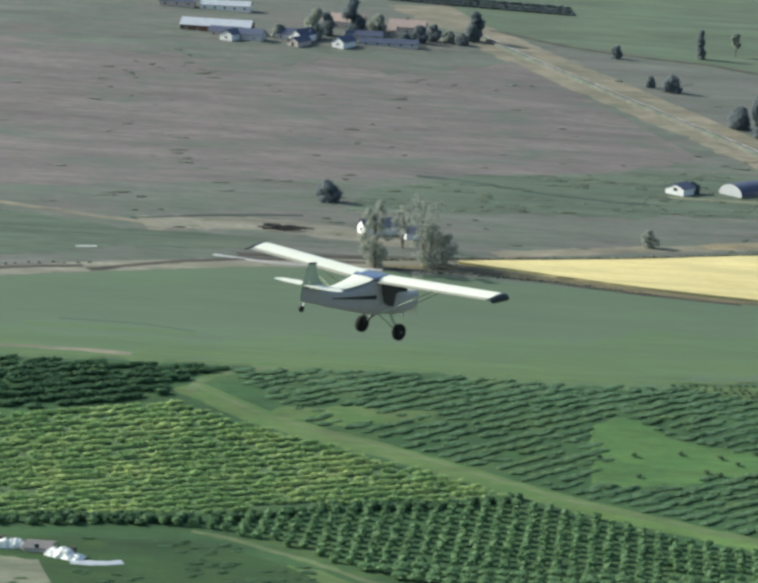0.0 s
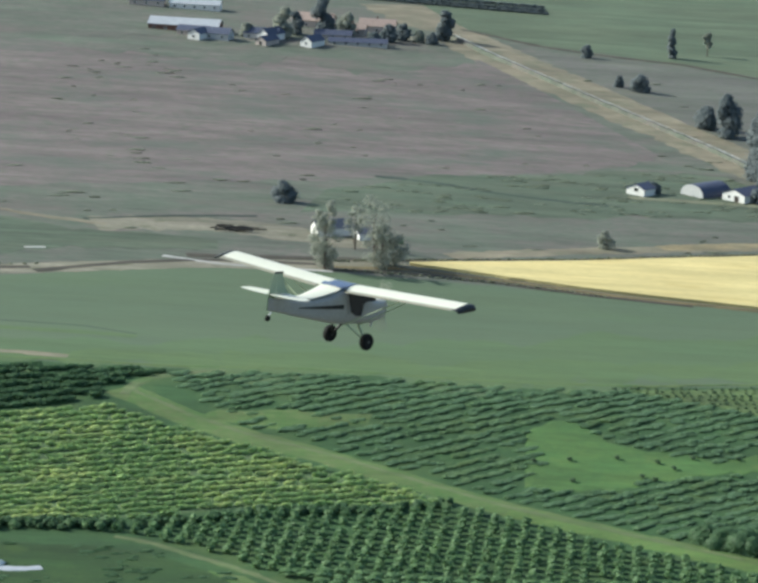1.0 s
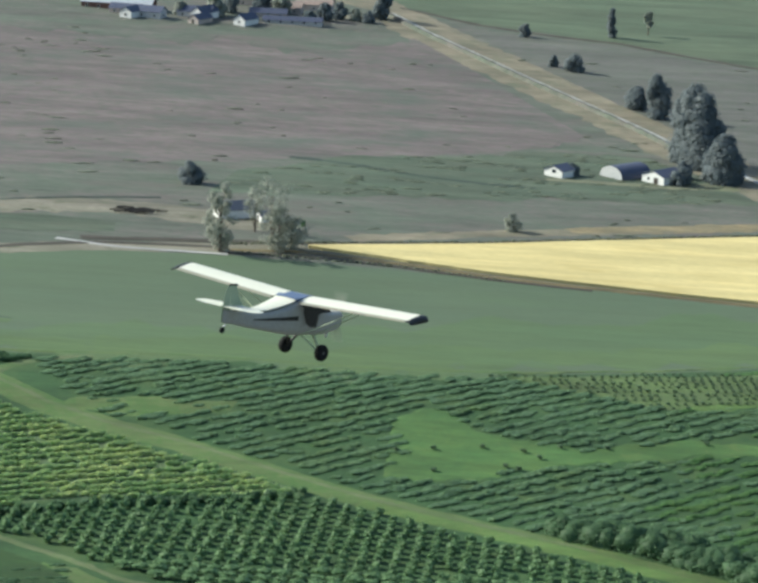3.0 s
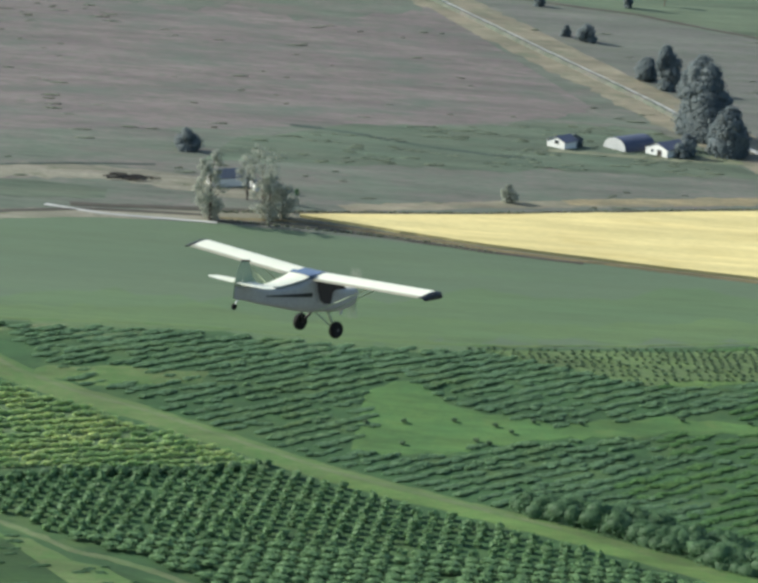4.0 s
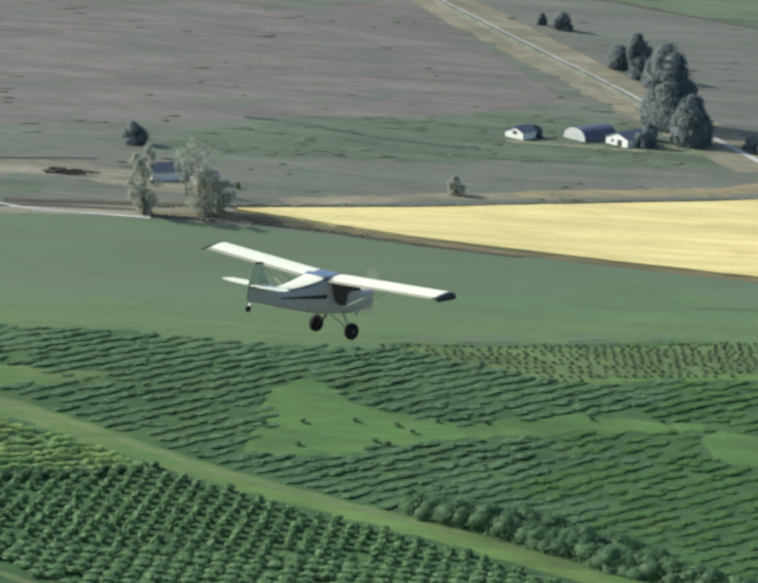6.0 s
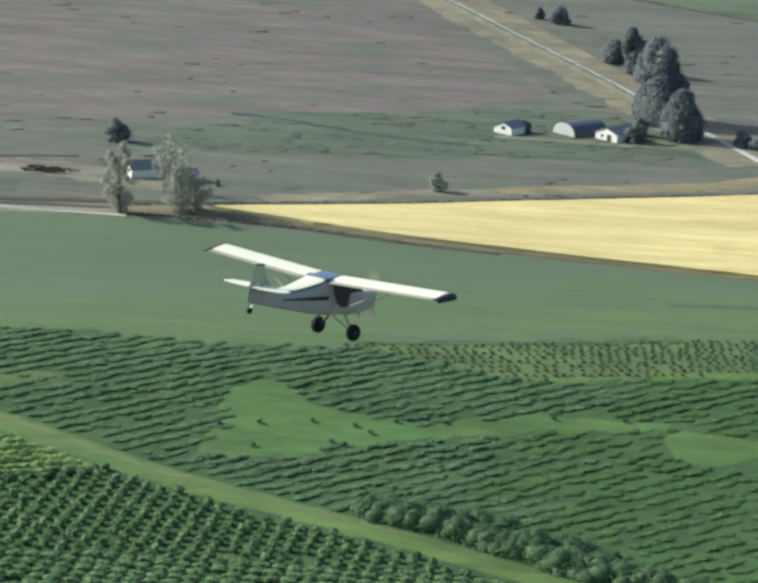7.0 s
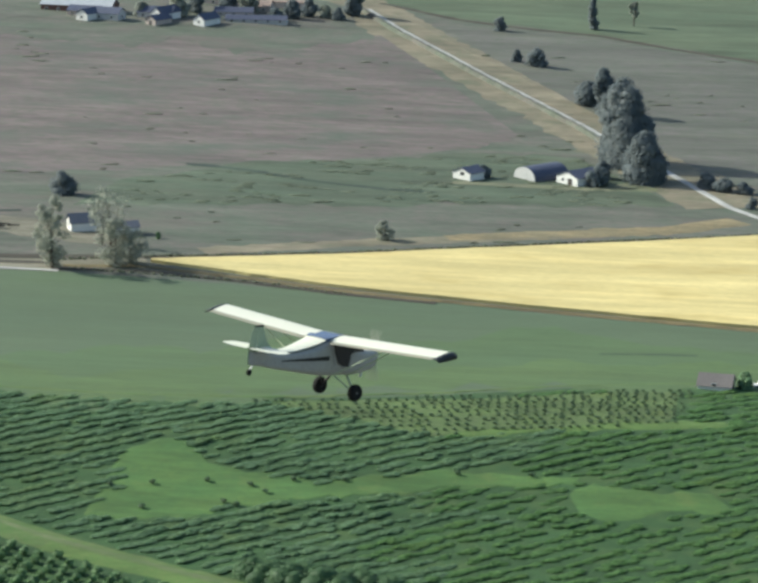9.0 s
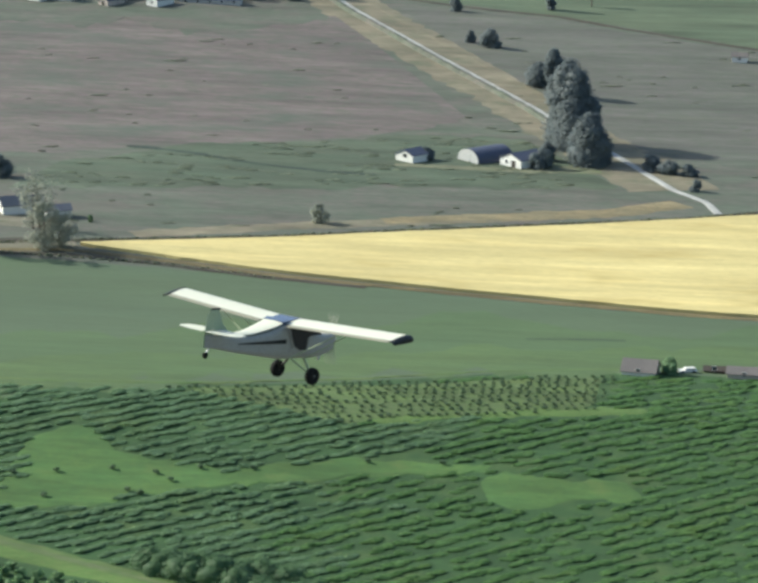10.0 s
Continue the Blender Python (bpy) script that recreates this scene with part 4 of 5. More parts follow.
def opening(parent, name, x, y, z, w, h, face, frame_mat, pane_mat):
    """A framed window or a door on a wall that looks along -y or -x in the building's space."""
    def box(bm, a0, a1, z0, z1, d0, d1):
        if face == "y":
            slab(bm, (a0, y - d1, z0), (a1, y - d0, z1))
        else:
            slab(bm, (x - d1, a0, z0), (x - d0, a1, z1))
    c = x if face == "y" else y
    bm = bmesh.new()
    t = 0.09
    box(bm, c - w / 2, c - w / 2 + t, z, z + h, 0.005, 0.07)
    box(bm, c + w / 2 - t, c + w / 2, z, z + h, 0.005, 0.07)
    box(bm, c - w / 2 + t, c + w / 2 - t, z, z + t, 0.005, 0.07)
    box(bm, c - w / 2 + t, c + w / 2 - t, z + h - t, z + h, 0.005, 0.07)
    ob = part(name, bm, frame_mat, parent)
    bm = bmesh.new()
    box(bm, c - w / 2 + t, c + w / 2 - t, z + t, z + h - t, 0.01, 0.03)
    part("pane" if name == "window" else "leaf", bm, pane_mat, ob)


def house(name, x, y, turn, w, l, wall_h, roof_h, wall_mat, roof_mat, label, group="", windows=(), doors=(), chimney=False, over=0.35, category="house", gable_mat=None):
    """Gable end (width w) looks along -y of its own space, the ridge runs back along y for l metres."""
    root = tagged(new(name), label, category, group)
    root.location, root.rotation_euler = (x, y, height(x, y) - 0.15), (0, 0, radians(turn))
    t = 0.25
    ring = [(-w / 2, 0), (w / 2, 0), (w / 2, wall_h), (0, wall_h + roof_h), (-w / 2, wall_h)]
    for y0, y1 in ((0, t), (l - t, l)):
        bm = bmesh.new()
        a = [bm.verts.new((p[0], y0, p[1])) for p in ring]
        b = [bm.verts.new((p[0], y1, p[1])) for p in ring]
        bm.faces.new(a)
        bm.faces.new(b[::-1])
        for i in range(5):
            j = (i + 1) % 5
            bm.faces.new((a[j], a[i], b[i], b[j]))
        part("gable_wall", bm, gable_mat or wall_mat, root)
    for s in (-1, 1):
        bm = bmesh.new()
        slab(bm, (min(s * w / 2, s * (w / 2 - t)), t, 0), (max(s * w / 2, s * (w / 2 - t)), l - t, wall_h))
        part("side_wall", bm, wall_mat, root)
        bm = bmesh.new()
        run = Vector((s * w / 2, 0, -roof_h))
        eave = run.normalized() * over
        p0, p1 = Vector((0, 0, wall_h + roof_h + 0.1)), Vector((s * w / 2, 0, wall_h + 0.1)) + eave
        q = []
        n = 10
        for i in range(n + 1):
            yy = -over + (l + 2 * over) * i / n
            sag = -0.05 * math.sin(math.pi * i / n)
            q.append([bm.verts.new((p.x, yy, p.z + sag + dz)) for p, dz in ((p0, 0.0), (p1, 0.0), (p1, 0.12), (p0, 0.12))])
        for a, b in zip(q, q[1:]):
            for i in range(4):
                j = (i + 1) % 4
                bm.faces.new((a[i], a[j], b[j], b[i]))
        bm.faces.new(q[0])
        bm.faces.new(q[-1][::-1])
        part("roof_slope", bm, roof_mat, root)
    for wx, wz, ww, wh in windows:
        opening(root, "window", wx, 0, wz, ww, wh, "y", WHITEWASH, PANE)
    for wx, ww, wh in doors:
        opening(root, "door", wx, 0, 0.15, ww, wh, "y", GREYWALL, DARKWOOD)
    for k in range(max(1, int(l / 4))):
        opening(root, "window", -w / 2, l * (k + 0.5) / max(1, int(l / 4)), 1.0, 1.0, 1.0, "x", WHITEWASH, PANE)
    if chimney:
        bm = bmesh.new()
        slab(bm, (0.4, l * 0.5, wall_h + roof_h * 0.6), (0.95, l * 0.5 + 0.55, wall_h + roof_h + 0.9), 0.03)
        slab(bm, (0.34, l * 0.5 - 0.06, wall_h + roof_h + 0.9), (1.01, l * 0.5 + 0.61, wall_h + roof_h + 1.02))
        part("chimney", bm, REDWALL, root)
    return root


def arched_shed(x, y, turn, w, l, h, label):
    root = tagged(new("arched_shed"), label, "shed", "sheds by the poplars")
    root.location, root.rotation_euler = (x, y, height(x, y) - 0.1), (0, 0, radians(turn))
    n = 16
    arc = [(-w / 2 * math.cos(math.pi * i / n), h * math.sin(math.pi * i / n) ** 0.8) for i in range(n + 1)]
    bm = bmesh.new()
    rows_a = [bm.verts.new((p[0], 0.0, p[1])) for p in arc]
    rows_b = [bm.verts.new((p[0], 0.25, p[1])) for p in arc]
    bm.faces.new(rows_a)
    bm.faces.new(rows_b[::-1])
    for i in range(n):
        bm.faces.new((rows_a[i], rows_a[i + 1], rows_b[i + 1], rows_b[i]))
    part("end_wall", bm, GREYWALL, root)
    bm = bmesh.new()
    m = 24
    grid = []
    for j in range(m + 1):
        yy = 0.25 + (l - 0.25) * j / m
        k = 1.015 if j % 2 else 1.0
        grid.append([bm.verts.new((p[0] * k * 1.02, yy, p[1] * k * 1.02)) for p in arc])
    for a, b in zip(grid, grid[1:]):
        for i in range(n):
            bm.faces.new((a[i], a[i + 1], b[i + 1], b[i]))
    part("roof_shell", bm, SLATE, root, "dark blue-grey corrugated shell")
    opening(root, "door", 0.0, 0, 0.1, 2.4, 2.4, "y", GREYWALL, GREYWALL)
    return root


# sheds by the poplars
house("small_shed", 65.2, 898, -42, 6.6, 6.5, 2.2, 1.4, WHITEWASH, SLATE, "small white shed with a dark window and slate roof", "sheds by the poplars", [(0.3, 1.4, 1.7, 1.2)], [], category="shed")
arched_shed(83.2, 902, -50, 9.2, 13, 3.7, "arched shed with a pale end wall and dark roof")
house("long_shed", 95.3, 897, -46, 8.4, 10, 2.4, 1.6, WHITEWASH, SLATE, "white-gabled shed with a dark slate roof", "sheds by the poplars", [(-1.6, 1.0, 1.0, 1.0)], [(1.2, 1.8, 2.0)], category="shed")
# small house behind the ditch trees
house("cottage", -35.5, 806, -70, 5.2, 10.5, 2.4, 2.0, WHITEWASH, SLATEGREY, "small white cottage with a blue-grey roof", "", [(0.0, 1.0, 1.2, 1.3)])
house("cottage_annex", -24, 804, -70, 4.4, 6.5, 2.0, 1.2, WHITEWASH, SLATEGREY, "low grey annex beside the cottage", "", [], [(0, 1.2, 1.8)])
# barn and neighbours beside the vine ridge
house("grey_barn", 124, 666, 76, 6.0, 7.0, 1.3, 2.0, WHITEWASH, GREYROOF, "low barn with a broad grey roof", "", [], [(0, 2.0, 1.8)], category="barn")
house("low_store", 138.6, 672, 82, 3.2, 4.2, 0.9, 0.6, DARKWOOD, DARKWOOD, "low dark wooden store", "", [], [], category="store")
house("pink_store", 146, 668, 82, 5.0, 7.0, 1.5, 1.0, PINKWALL, GREYROOF, "low pinkish store beside the barn", "", [], [], category="store")
# the farm
FARMG = "buildings of the farm"
strip("ground_farm_earth", [(-24, 1156), (-8, 1150), (8, 1156), (22, 1160)], 12, PALE, 0.24, 3, 2.5, label="pale trodden earth among the farm buildings")
house("long_barn", -62, 1142, 78, 9, 27, 3.0, 2.2, REDWALL, TINROOF, "long red-walled barn with a pale tin roof", FARMG, category="barn")
house("blue_shed", -58, 1128, 70, 6.5, 15, 2.8, 1.8, GREYWALL, SLATE, "grey shed with a blue slate roof", FARMG, [(0, 1, 1.2, 1)], [], category="shed")
house("blue_shed", -72, 1124, -30, 5, 10, 2.6, 1.6, WHITEWASH, SLATE, "pale shed with a blue slate roof", FARMG, [(0, 1, 1.2, 1)], [], category="shed")
house("white_house", -46, 1130, -35, 5.0, 11, 2.8, 2.2, WHITEWASH, SLATE, "white-gabled farmhouse with a slate roof", FARMG, [(0, 1.1, 1.2, 1.1)])
house("white_house", -47, 1121, -35, 4.6, 9, 2.0, 1.6, PINKWALL, SLATE, "pinkish-gabled outbuilding with a slate roof", FARMG, [], [(0, 1.4, 1.8)])
house("white_house", -30, 1124, -35, 5.0, 9, 2.4, 1.9, WHITEWASH, SLATE, "white-gabled outbuilding with a slate roof", FARMG, [(0, 1.1, 1.1, 1.0)])
house("tiled_house", -18, 1170, 75, 8, 16, 3.2, 2.6, PINKWALL, TILEROOF, "pinkish farmhouse with a pale clay roof", FARMG, [(0, 1.1, 1.2, 1.2)], [], True)
house("tiled_house", 6, 1168, 80, 7, 14, 3.0, 2.4, PINKWALL, TILEROOF, "farmhouse with a clay tile roof", FARMG, [(0, 1.1, 1.2, 1.2)], [], True)
house("low_byre", 1, 1134, 84, 4.5, 22, 2.0, 1.3, GREYWALL, SLATE, "long low dark-roofed byre", FARMG, category="byre")
house("low_byre", -12, 1146, 84, 5, 14, 2.2, 1.5, PINKWALL, SLATE, "low dark-roofed byre with pale walls", FARMG, category="byre")
house("far_shed", -62, 1195, 80, 6, 20, 2.5, 1.6, WHITEWASH, TINROOF, "far pale shed with a tin roof", FARMG, category="shed")
house("far_shed", -84, 1198, 80, 6, 14, 2.5, 1.6, PINKWALL, SLATE, "far shed with a dark roof", FARMG, category="shed")
house("blue_shed", -40, 1136, 80, 6, 13, 2.6, 1.8, GREYWALL, SLATE, "grey shed with a blue slate roof", FARMG, category="shed")
house("blue_shed", -66, 1133, 74, 6, 12, 2.4, 1.6, PINKWALL, SLATE, "pinkish shed with a blue slate roof", FARMG, category="shed")
house("tiled_house", -6, 1158, 78, 6, 10, 2.6, 2.0, PINKWALL, TILEROOF, "small house with a clay tile roof", FARMG, [(0, 1.1, 1.2, 1.2)], [], True)
# far white hut beside the stubble
house("white_hut", 176, 1066, 80, 3.4, 5, 2.2, 1.2, WHITEWASH, GREYROOF, "small white hut on the stubble field", "", category="hut")


def log_heap():
    root = tagged(new("log_heap"), "heap of dark weathered logs on bare ground", "log heap")
    root.location = (-56, 806, height(-56, 806))
    rng = np.random.default_rng(7)
    for k in range(26):
        bm = bmesh.new()
        a = 0.25 + rng.normal() * 0.2
        c = Vector((rng.normal() * 3.0, rng.normal() * 1.4, 0.2 + 0.9 * rng.random()))
        d = Vector((math.cos(a), math.sin(a), 0.05 * rng.normal())) * (1.2 + rng.random())
        limb(bm, c - d, c + d, 0.2 + 0.08 * rng.random(), 0.16, 7)
        part("log", bm, DARKWOOD if k % 3 else BARK, root)


log_heap()


def sheeted_store(x, y, turn, folds, seed):
    """A low clamp of stacked goods under slack, torn white sheeting."""
    root = tagged(new("sheeted_store"), "low clamp under slack torn white sheeting", "sheeted store", "sheeted stores by the path")
    root.location, root.rotation_euler = (x, y, height(x, y)), (0, 0, radians(turn))
    rng = np.random.default_rng(seed)
    for k in range(folds):
        bm = bmesh.new()
        nx, ny, lx, ly = 16, 12, 2.6 + rng.random(), 2.4 + rng.random()
        tall = 0.8 + 0.9 * rng.random()
        g = []
        for i in range(nx + 1):
            row = []
            for j in range(ny + 1):
                u, v = i / nx * 2 - 1, j / ny * 2 - 1
                z = tall * max(0, 1 - abs(u) ** 4) * max(0, 1 - abs(v) ** 3)
                z += 0.45 * noise.noise(Vector((u * 2.2, v * 2.2, k * 3.1 + seed))) * (z > 0.15) + 0.15 * noise.noise(Vector((u * 7, v * 7, k)))
                wob = 0.5 * noise.noise(Vector((u * 1.5, v * 1.5, k + 20)))
                row.append(bm.verts.new((k * 1.9 + u * lx / 2 + wob, v * ly / 2 + wob, max(z, 0.02))))
            g.append(row)
        for a, b in zip(g, g[1:]):
            for j in range(ny):
                bm.faces.new((a[j], b[j], b[j + 1], a[j + 1]))
        part("sheet_fold", bm, WHITESHEET, root)
    for k in range(folds - 1):
        bm = bmesh.new()
        slab(bm, (k * 2.0 + 0.4, 0.9, 0), (k * 2.0 + 1.5, 1.7, 1.3 + 0.4 * (k % 2)), 0.05)
        part("crate", bm, DARKWOOD, root)
    return root


sheeted_store(-116.5, 502, 4, 4, 3)
sheeted_store(-104, 498.8, -26, 3, 9)
house("low_lean_to", -104.6, 501.5, 80, 4.5, 4.6, 1.0, 0.5, GREYWALL, GREYROOF, "low grey-roofed lean-to beside the sheeted stores", "", category="lean-to")
strip("ground_pale_tarp", [(-101, 495.5), (-96, 495), (-92, 496.5)], 2.6, TINROOF, 0.2, 1.0, 0.5, label="pale tarpaulin spread beside the stores")
bm = bmesh.new()
for k, (a, b, c) in enumerate([((0, 0, 0.35), (2.0, 0.85, 0.35), 0), ((0.5, 0, 0.8), (1.2, 0.75, 0.3), 0)]):
    slab(bm, (a[0] - b[0], a[1] - b[1], a[2] - 0.1), (a[0] + b[0], a[1] + b[1], a[2] + b[2]), 0.12)
van = tagged(new("parked_car"), "small white car parked beside the barn", "car")
van.location, van.rotation_euler = (130.6, 670.5, height(130.6, 670.5)), (0, 0, radians(12))
part("body", bm, WHITEWASH, van)
for wy in (-0.76, 0.76):
    bm = bmesh.new()
    slab(bm, (-0.45, wy - 0.015, 0.82), (1.4, wy + 0.015, 1.05), 0.01)
    part("side_window", bm, PANE, van)
for wx in (-1.2, 1.2):
    for wy in (-0.8, 0.8):
        bm = bmesh.new()
        bmesh.ops.create_cone(bm, cap_ends=True, segments=14, radius1=0.32, radius2=0.32, depth=0.2, matrix=Matrix.Translation((wx, wy, 0.3)) @ Matrix.Rotation(math.pi / 2, 4, "X"))
        part("wheel", bm, RUBBER, van)


# ---- the aircraft ----
def lathe_x(bm, profile, sides=20, centre=(0, 0, 0)):
    rings = []
    for x, r in profile:
        rings.append([bm.verts.new((centre[0] + x, centre[1] + r * math.cos(6.2832 * k / sides), centre[2] + r * math.sin(6.2832 * k / sides))) for k in range(sides)])
    for a, b in zip(rings, rings[1:]):
        for k in range(sides):
            bm.faces.new((a[k], a[(k + 1) % sides], b[(k + 1) % sides], b[k]))
    bm.faces.new(rings[0][::-1])
    bm.faces.new(rings[-1])


def lathe_y(bm, profile, sides=24, centre=(0, 0, 0)):
    rings = []
    for y, r in profile:
        rings.append([bm.verts.new((centre[0] + r * math.cos(6.2832 * k / sides), centre[1] + y, centre[2] + r * math.sin(6.2832 * k / sides))) for k in range(sides)])
    for a, b in zip(rings, rings[1:]):
        for k in range(sides):
            bm.faces.new((a[k], a[(k + 1) % sides], b[(k + 1) % sides], b[k]))
    bm.faces.new(rings[0][::-1])
    bm.faces.new(rings[-1])


SECTION = [(1.0, 0.0), (0.985, 0.012), (0.8, 0.052), (0.55, 0.088), (0.3, 0.108), (0.12, 0.086), (0.03, 0.045), (0.0, 0.0), (0.02, -0.03), (0.12, -0.042), (0.4, -0.036), (0.75, -0.02), (0.985, -0.008)]


def aerofoil(bm, stations, section=SECTION):
    """stations: y, leading edge x, z, chord, pitch in degrees."""
    rings = []
    for y, lx, z, chord, pitch in stations:
        a = radians(pitch)
        ring = []
        for u, v in section:
            dx, dz = -u * chord, v * chord
            ring.append(bm.verts.new((lx + dx * math.cos(a) + dz * math.sin(a), y, z + dx * math.sin(a) + dz * math.cos(a))))
        rings.append(ring)
    n = len(section)
    for a, b in zip(rings, rings[1:]):
        for k in range(n):
            bm.faces.new((a[k], a[(k + 1) % n], b[(k + 1) % n], b[k]))
    bm.faces.new(rings[0][::-1])
    bm.faces.new(rings[-1])


def plate(bm, top, thick):
    """A closed plate under a grid of points."""
    up = [[bm.verts.new(p) for p in row] for row in top]
    lo = [[bm.verts.new((p[0], p[1], p[2] - thick)) for p in row] for row in top]
    n, m = len(top), len(top[0])
    for i in range(n - 1):
        for k in range(m - 1):
            bm.faces.new((up[i][k], up[i][k + 1], up[i + 1][k + 1], up[i + 1][k]))
            bm.faces.new((lo[i][k], lo[i + 1][k], lo[i + 1][k + 1], lo[i][k + 1]))
        for k in (0, m - 1):
            bm.faces.new((up[i][k], up[i + 1][k], lo[i + 1][k], lo[i][k]))
    for i in (0, n - 1):
        for k in range(m - 1):
            bm.faces.new((up[i][k], up[i][k + 1], lo[i][k + 1], lo[i][k]))
    bmesh.ops.recalc_face_normals(bm, faces=bm.faces[:])


def build_aircraft():
    root = tagged(new("light_aircraft"), "white high-wing taildragger with black wingtips in flight", "aircraft")
    # fuselage: x, half width, bottom, top
    stations = [(2.02, 0.14, -0.06, 0.24), (1.92, 0.26, -0.2, 0.32), (1.5, 0.37, -0.33, 0.33), (1.0, 0.45, -0.39, 0.38), (0.72, 0.49, -0.4, 0.45), (0.3, 0.52, -0.39, 0.84), (-0.7, 0.52, -0.36, 0.8),
                (-1.25, 0.44, -0.28, 0.58), (-1.9, 0.33, -0.17, 0.47), (-2.6, 0.22, -0.06, 0.47), (-3.3, 0.11, 0.08, 0.52), (-3.72, 0.045, 0.14, 0.54)]
    bm = bmesh.new()
    rings = []
    for x, hw, lo, hi in stations:
        mid, hh = (lo + hi) / 2, (hi - lo) / 2
        ring = []
        for k in range(20):
            a = 6.2832 * (k + 0.5) / 20
            c, s = math.cos(a), math.sin(a)
            e = 0.45
            ring.append(bm.verts.new((x, hw * math.copysign(abs(c) ** e, c), mid + hh * math.copysign(abs(s) ** e, s))))
        rings.append(ring)
    for a, b in zip(rings, rings[1:]):
        for k in range(20):
            bm.faces.new((a[k], a[(k + 1) % 20], b[(k + 1) % 20], b[k]))
    bm.faces.new(rings[0][::-1])
    bm.faces.new(rings[-1])
    part("fuselage", bm, PAINT_BODY, root, smooth=True)
    # white turtledeck
    bm = bmesh.new()
    plate(bm, [[(x, hw * u, hi + 0.06 - 0.03 * u * u) for u in (-1, -0.5, 0, 0.5, 1)] for x, hw, hi in ((-0.74, 0.42, 0.79), (-1.0, 0.4, 0.7), (-1.4, 0.35, 0.6), (-1.9, 0.28, 0.5), (-2.5, 0.21, 0.46), (-3.2, 0.11, 0.5))], 0.03)
    part("turtledeck", bm, PAINT_WHITE, root, "white fairing behind the cabin")
    bm = bmesh.new()
    plate(bm, [[(x, hw * u, hi + 0.02 * (1 - u * u)) for u in (-1, -0.5, 0, 0.5, 1)] for x, hw, hi in ((-0.5, 0.5, 0.9), (-0.62, 0.46, 0.875), (-0.76, 0.42, 0.85))], 0.02)
    part("rear_skylight", bm, SKYLIGHT, root, "blue-tinted rear skylight sloping behind the wing")
    # cabin glass, doors and stripe
    for s in (-1, 1):
        bm = bmesh.new()
        pts = [(-0.55, 0.74), (-0.42, 0.45), (-0.22, 0.06), (0.0, -0.06), (0.28, -0.08), (0.34, 0.3), (0.5, 0.38), (1.0, 0.38), (0.9, 0.46), (0.4, 0.8)]
        a = [bm.verts.new((x, s * 0.525, z)) for x, z in pts]
        b = [bm.verts.new((x, s * 0.545, z)) for x, z in pts]
        bm.faces.new(a)
        bm.faces.new(b[::-1])
        for i in range(len(pts)):
            j = (i + 1) % len(pts)
            bm.faces.new((a[i], a[j], b[j], b[i]))
        door = part("door_window", bm, TINTED, root, "large dark door window")
        for a, b in (((-0.52, s * 0.55, 0.64), (-0.34, s * 0.55, 0.0)), ((0.3, s * 0.55, -0.08), (0.4, s * 0.55, 0.3))):
            bm = bmesh.new()
            limb(bm, a, b, 0.02, 0.02, 6)
            part("door_post", bm, PAINT_BODY, door)
        bm = bmesh.new()
        for (x0, y0), (x1, y1) in zip([(-2.5, 0.235), (-1.9, 0.34), (-1.25, 0.447)], [(-1.9, 0.34), (-1.25, 0.447), (-0.62, 0.52)]):
            z0, z1 = 0.25 + 0.012 * x0, 0.25 + 0.012 * x1
            w0, w1 = 0.03 * (x0 + 3.0), 0.03 * (x1 + 3.0)
            bm.faces.new([bm.verts.new(q) for q in ((x0, s * (y0 + 0.008), z0 - w0), (x1, s * (y1 + 0.008), z1 - w1), (x1, s * (y1 + 0.008), z1 + w1), (x0, s * (y0 + 0.008), z0 + w0))])
        part("side_stripe", bm, PAINT_BLACK, root, "dark painted side stripe")
    bm = bmesh.new()
    ws = [(1.02, -0.4, 0.39), (1.02, 0.4, 0.39), (0.36, 0.46, 0.85), (0.36, -0.46, 0.85)]
    lo = [bm.verts.new((x + 0.02, y, z + 0.0)) for x, y, z in ws]
    hi = [bm.verts.new((x + 0.05, y, z + 0.03)) for x, y, z in ws]
    bm.faces.new(lo)
    bm.faces.new(hi[::-1])
    for i in range(4):
        j = (i + 1) % 4
        bm.faces.new((lo[i], lo[j], hi[j], hi[i]))
    part("windscreen", bm, TINTED, root)
    # wing panels, skylight and flaperons
    inc = 7.0
    for s in (-1, 1):
        bm = bmesh.new()
        aerofoil(bm, [(s * (0.42 + (4.86 - 0.42) * k / 8), 0.18 + 0.07 * k / 8, 0.865 + 0.185 * k / 8, 0.77, inc) for k in range(9)])
        wing = part("wing", bm, PAINT_WHITE, root, "cream-white fabric wing panel", smooth=False)
        bm = bmesh.new()
        aerofoil(bm, [(s * 4.86, 0.262, 1.052, 0.98, inc), (s * 4.98, 0.25, 1.03, 0.97, inc), (s * 5.06, 0.18, 0.96, 0.88, inc)])
        part("wingtip", bm, PAINT_BLACK, wing, "black wingtip cap")
        bm = bmesh.new()
        aerofoil(bm, [(s * 0.62, -0.585, 0.765, 0.22, inc + 2), (s * 4.8, -0.52, 0.95, 0.22, inc + 2)])
        part("flaperon", bm, PAINT_DULL, wing, "dull tan flaperon hung below the trailing edge")
        for k in range(4):
            bm = bmesh.new()
            y = s * (0.9 + k * 1.2)
            limb(bm, (-0.45, y, 0.76 + 0.04 * abs(y)), (-0.66, y, 0.71 + 0.04 * abs(y)), 0.018, 0.014, 5)
            part("flaperon_hanger", bm, ALLOY, wing)
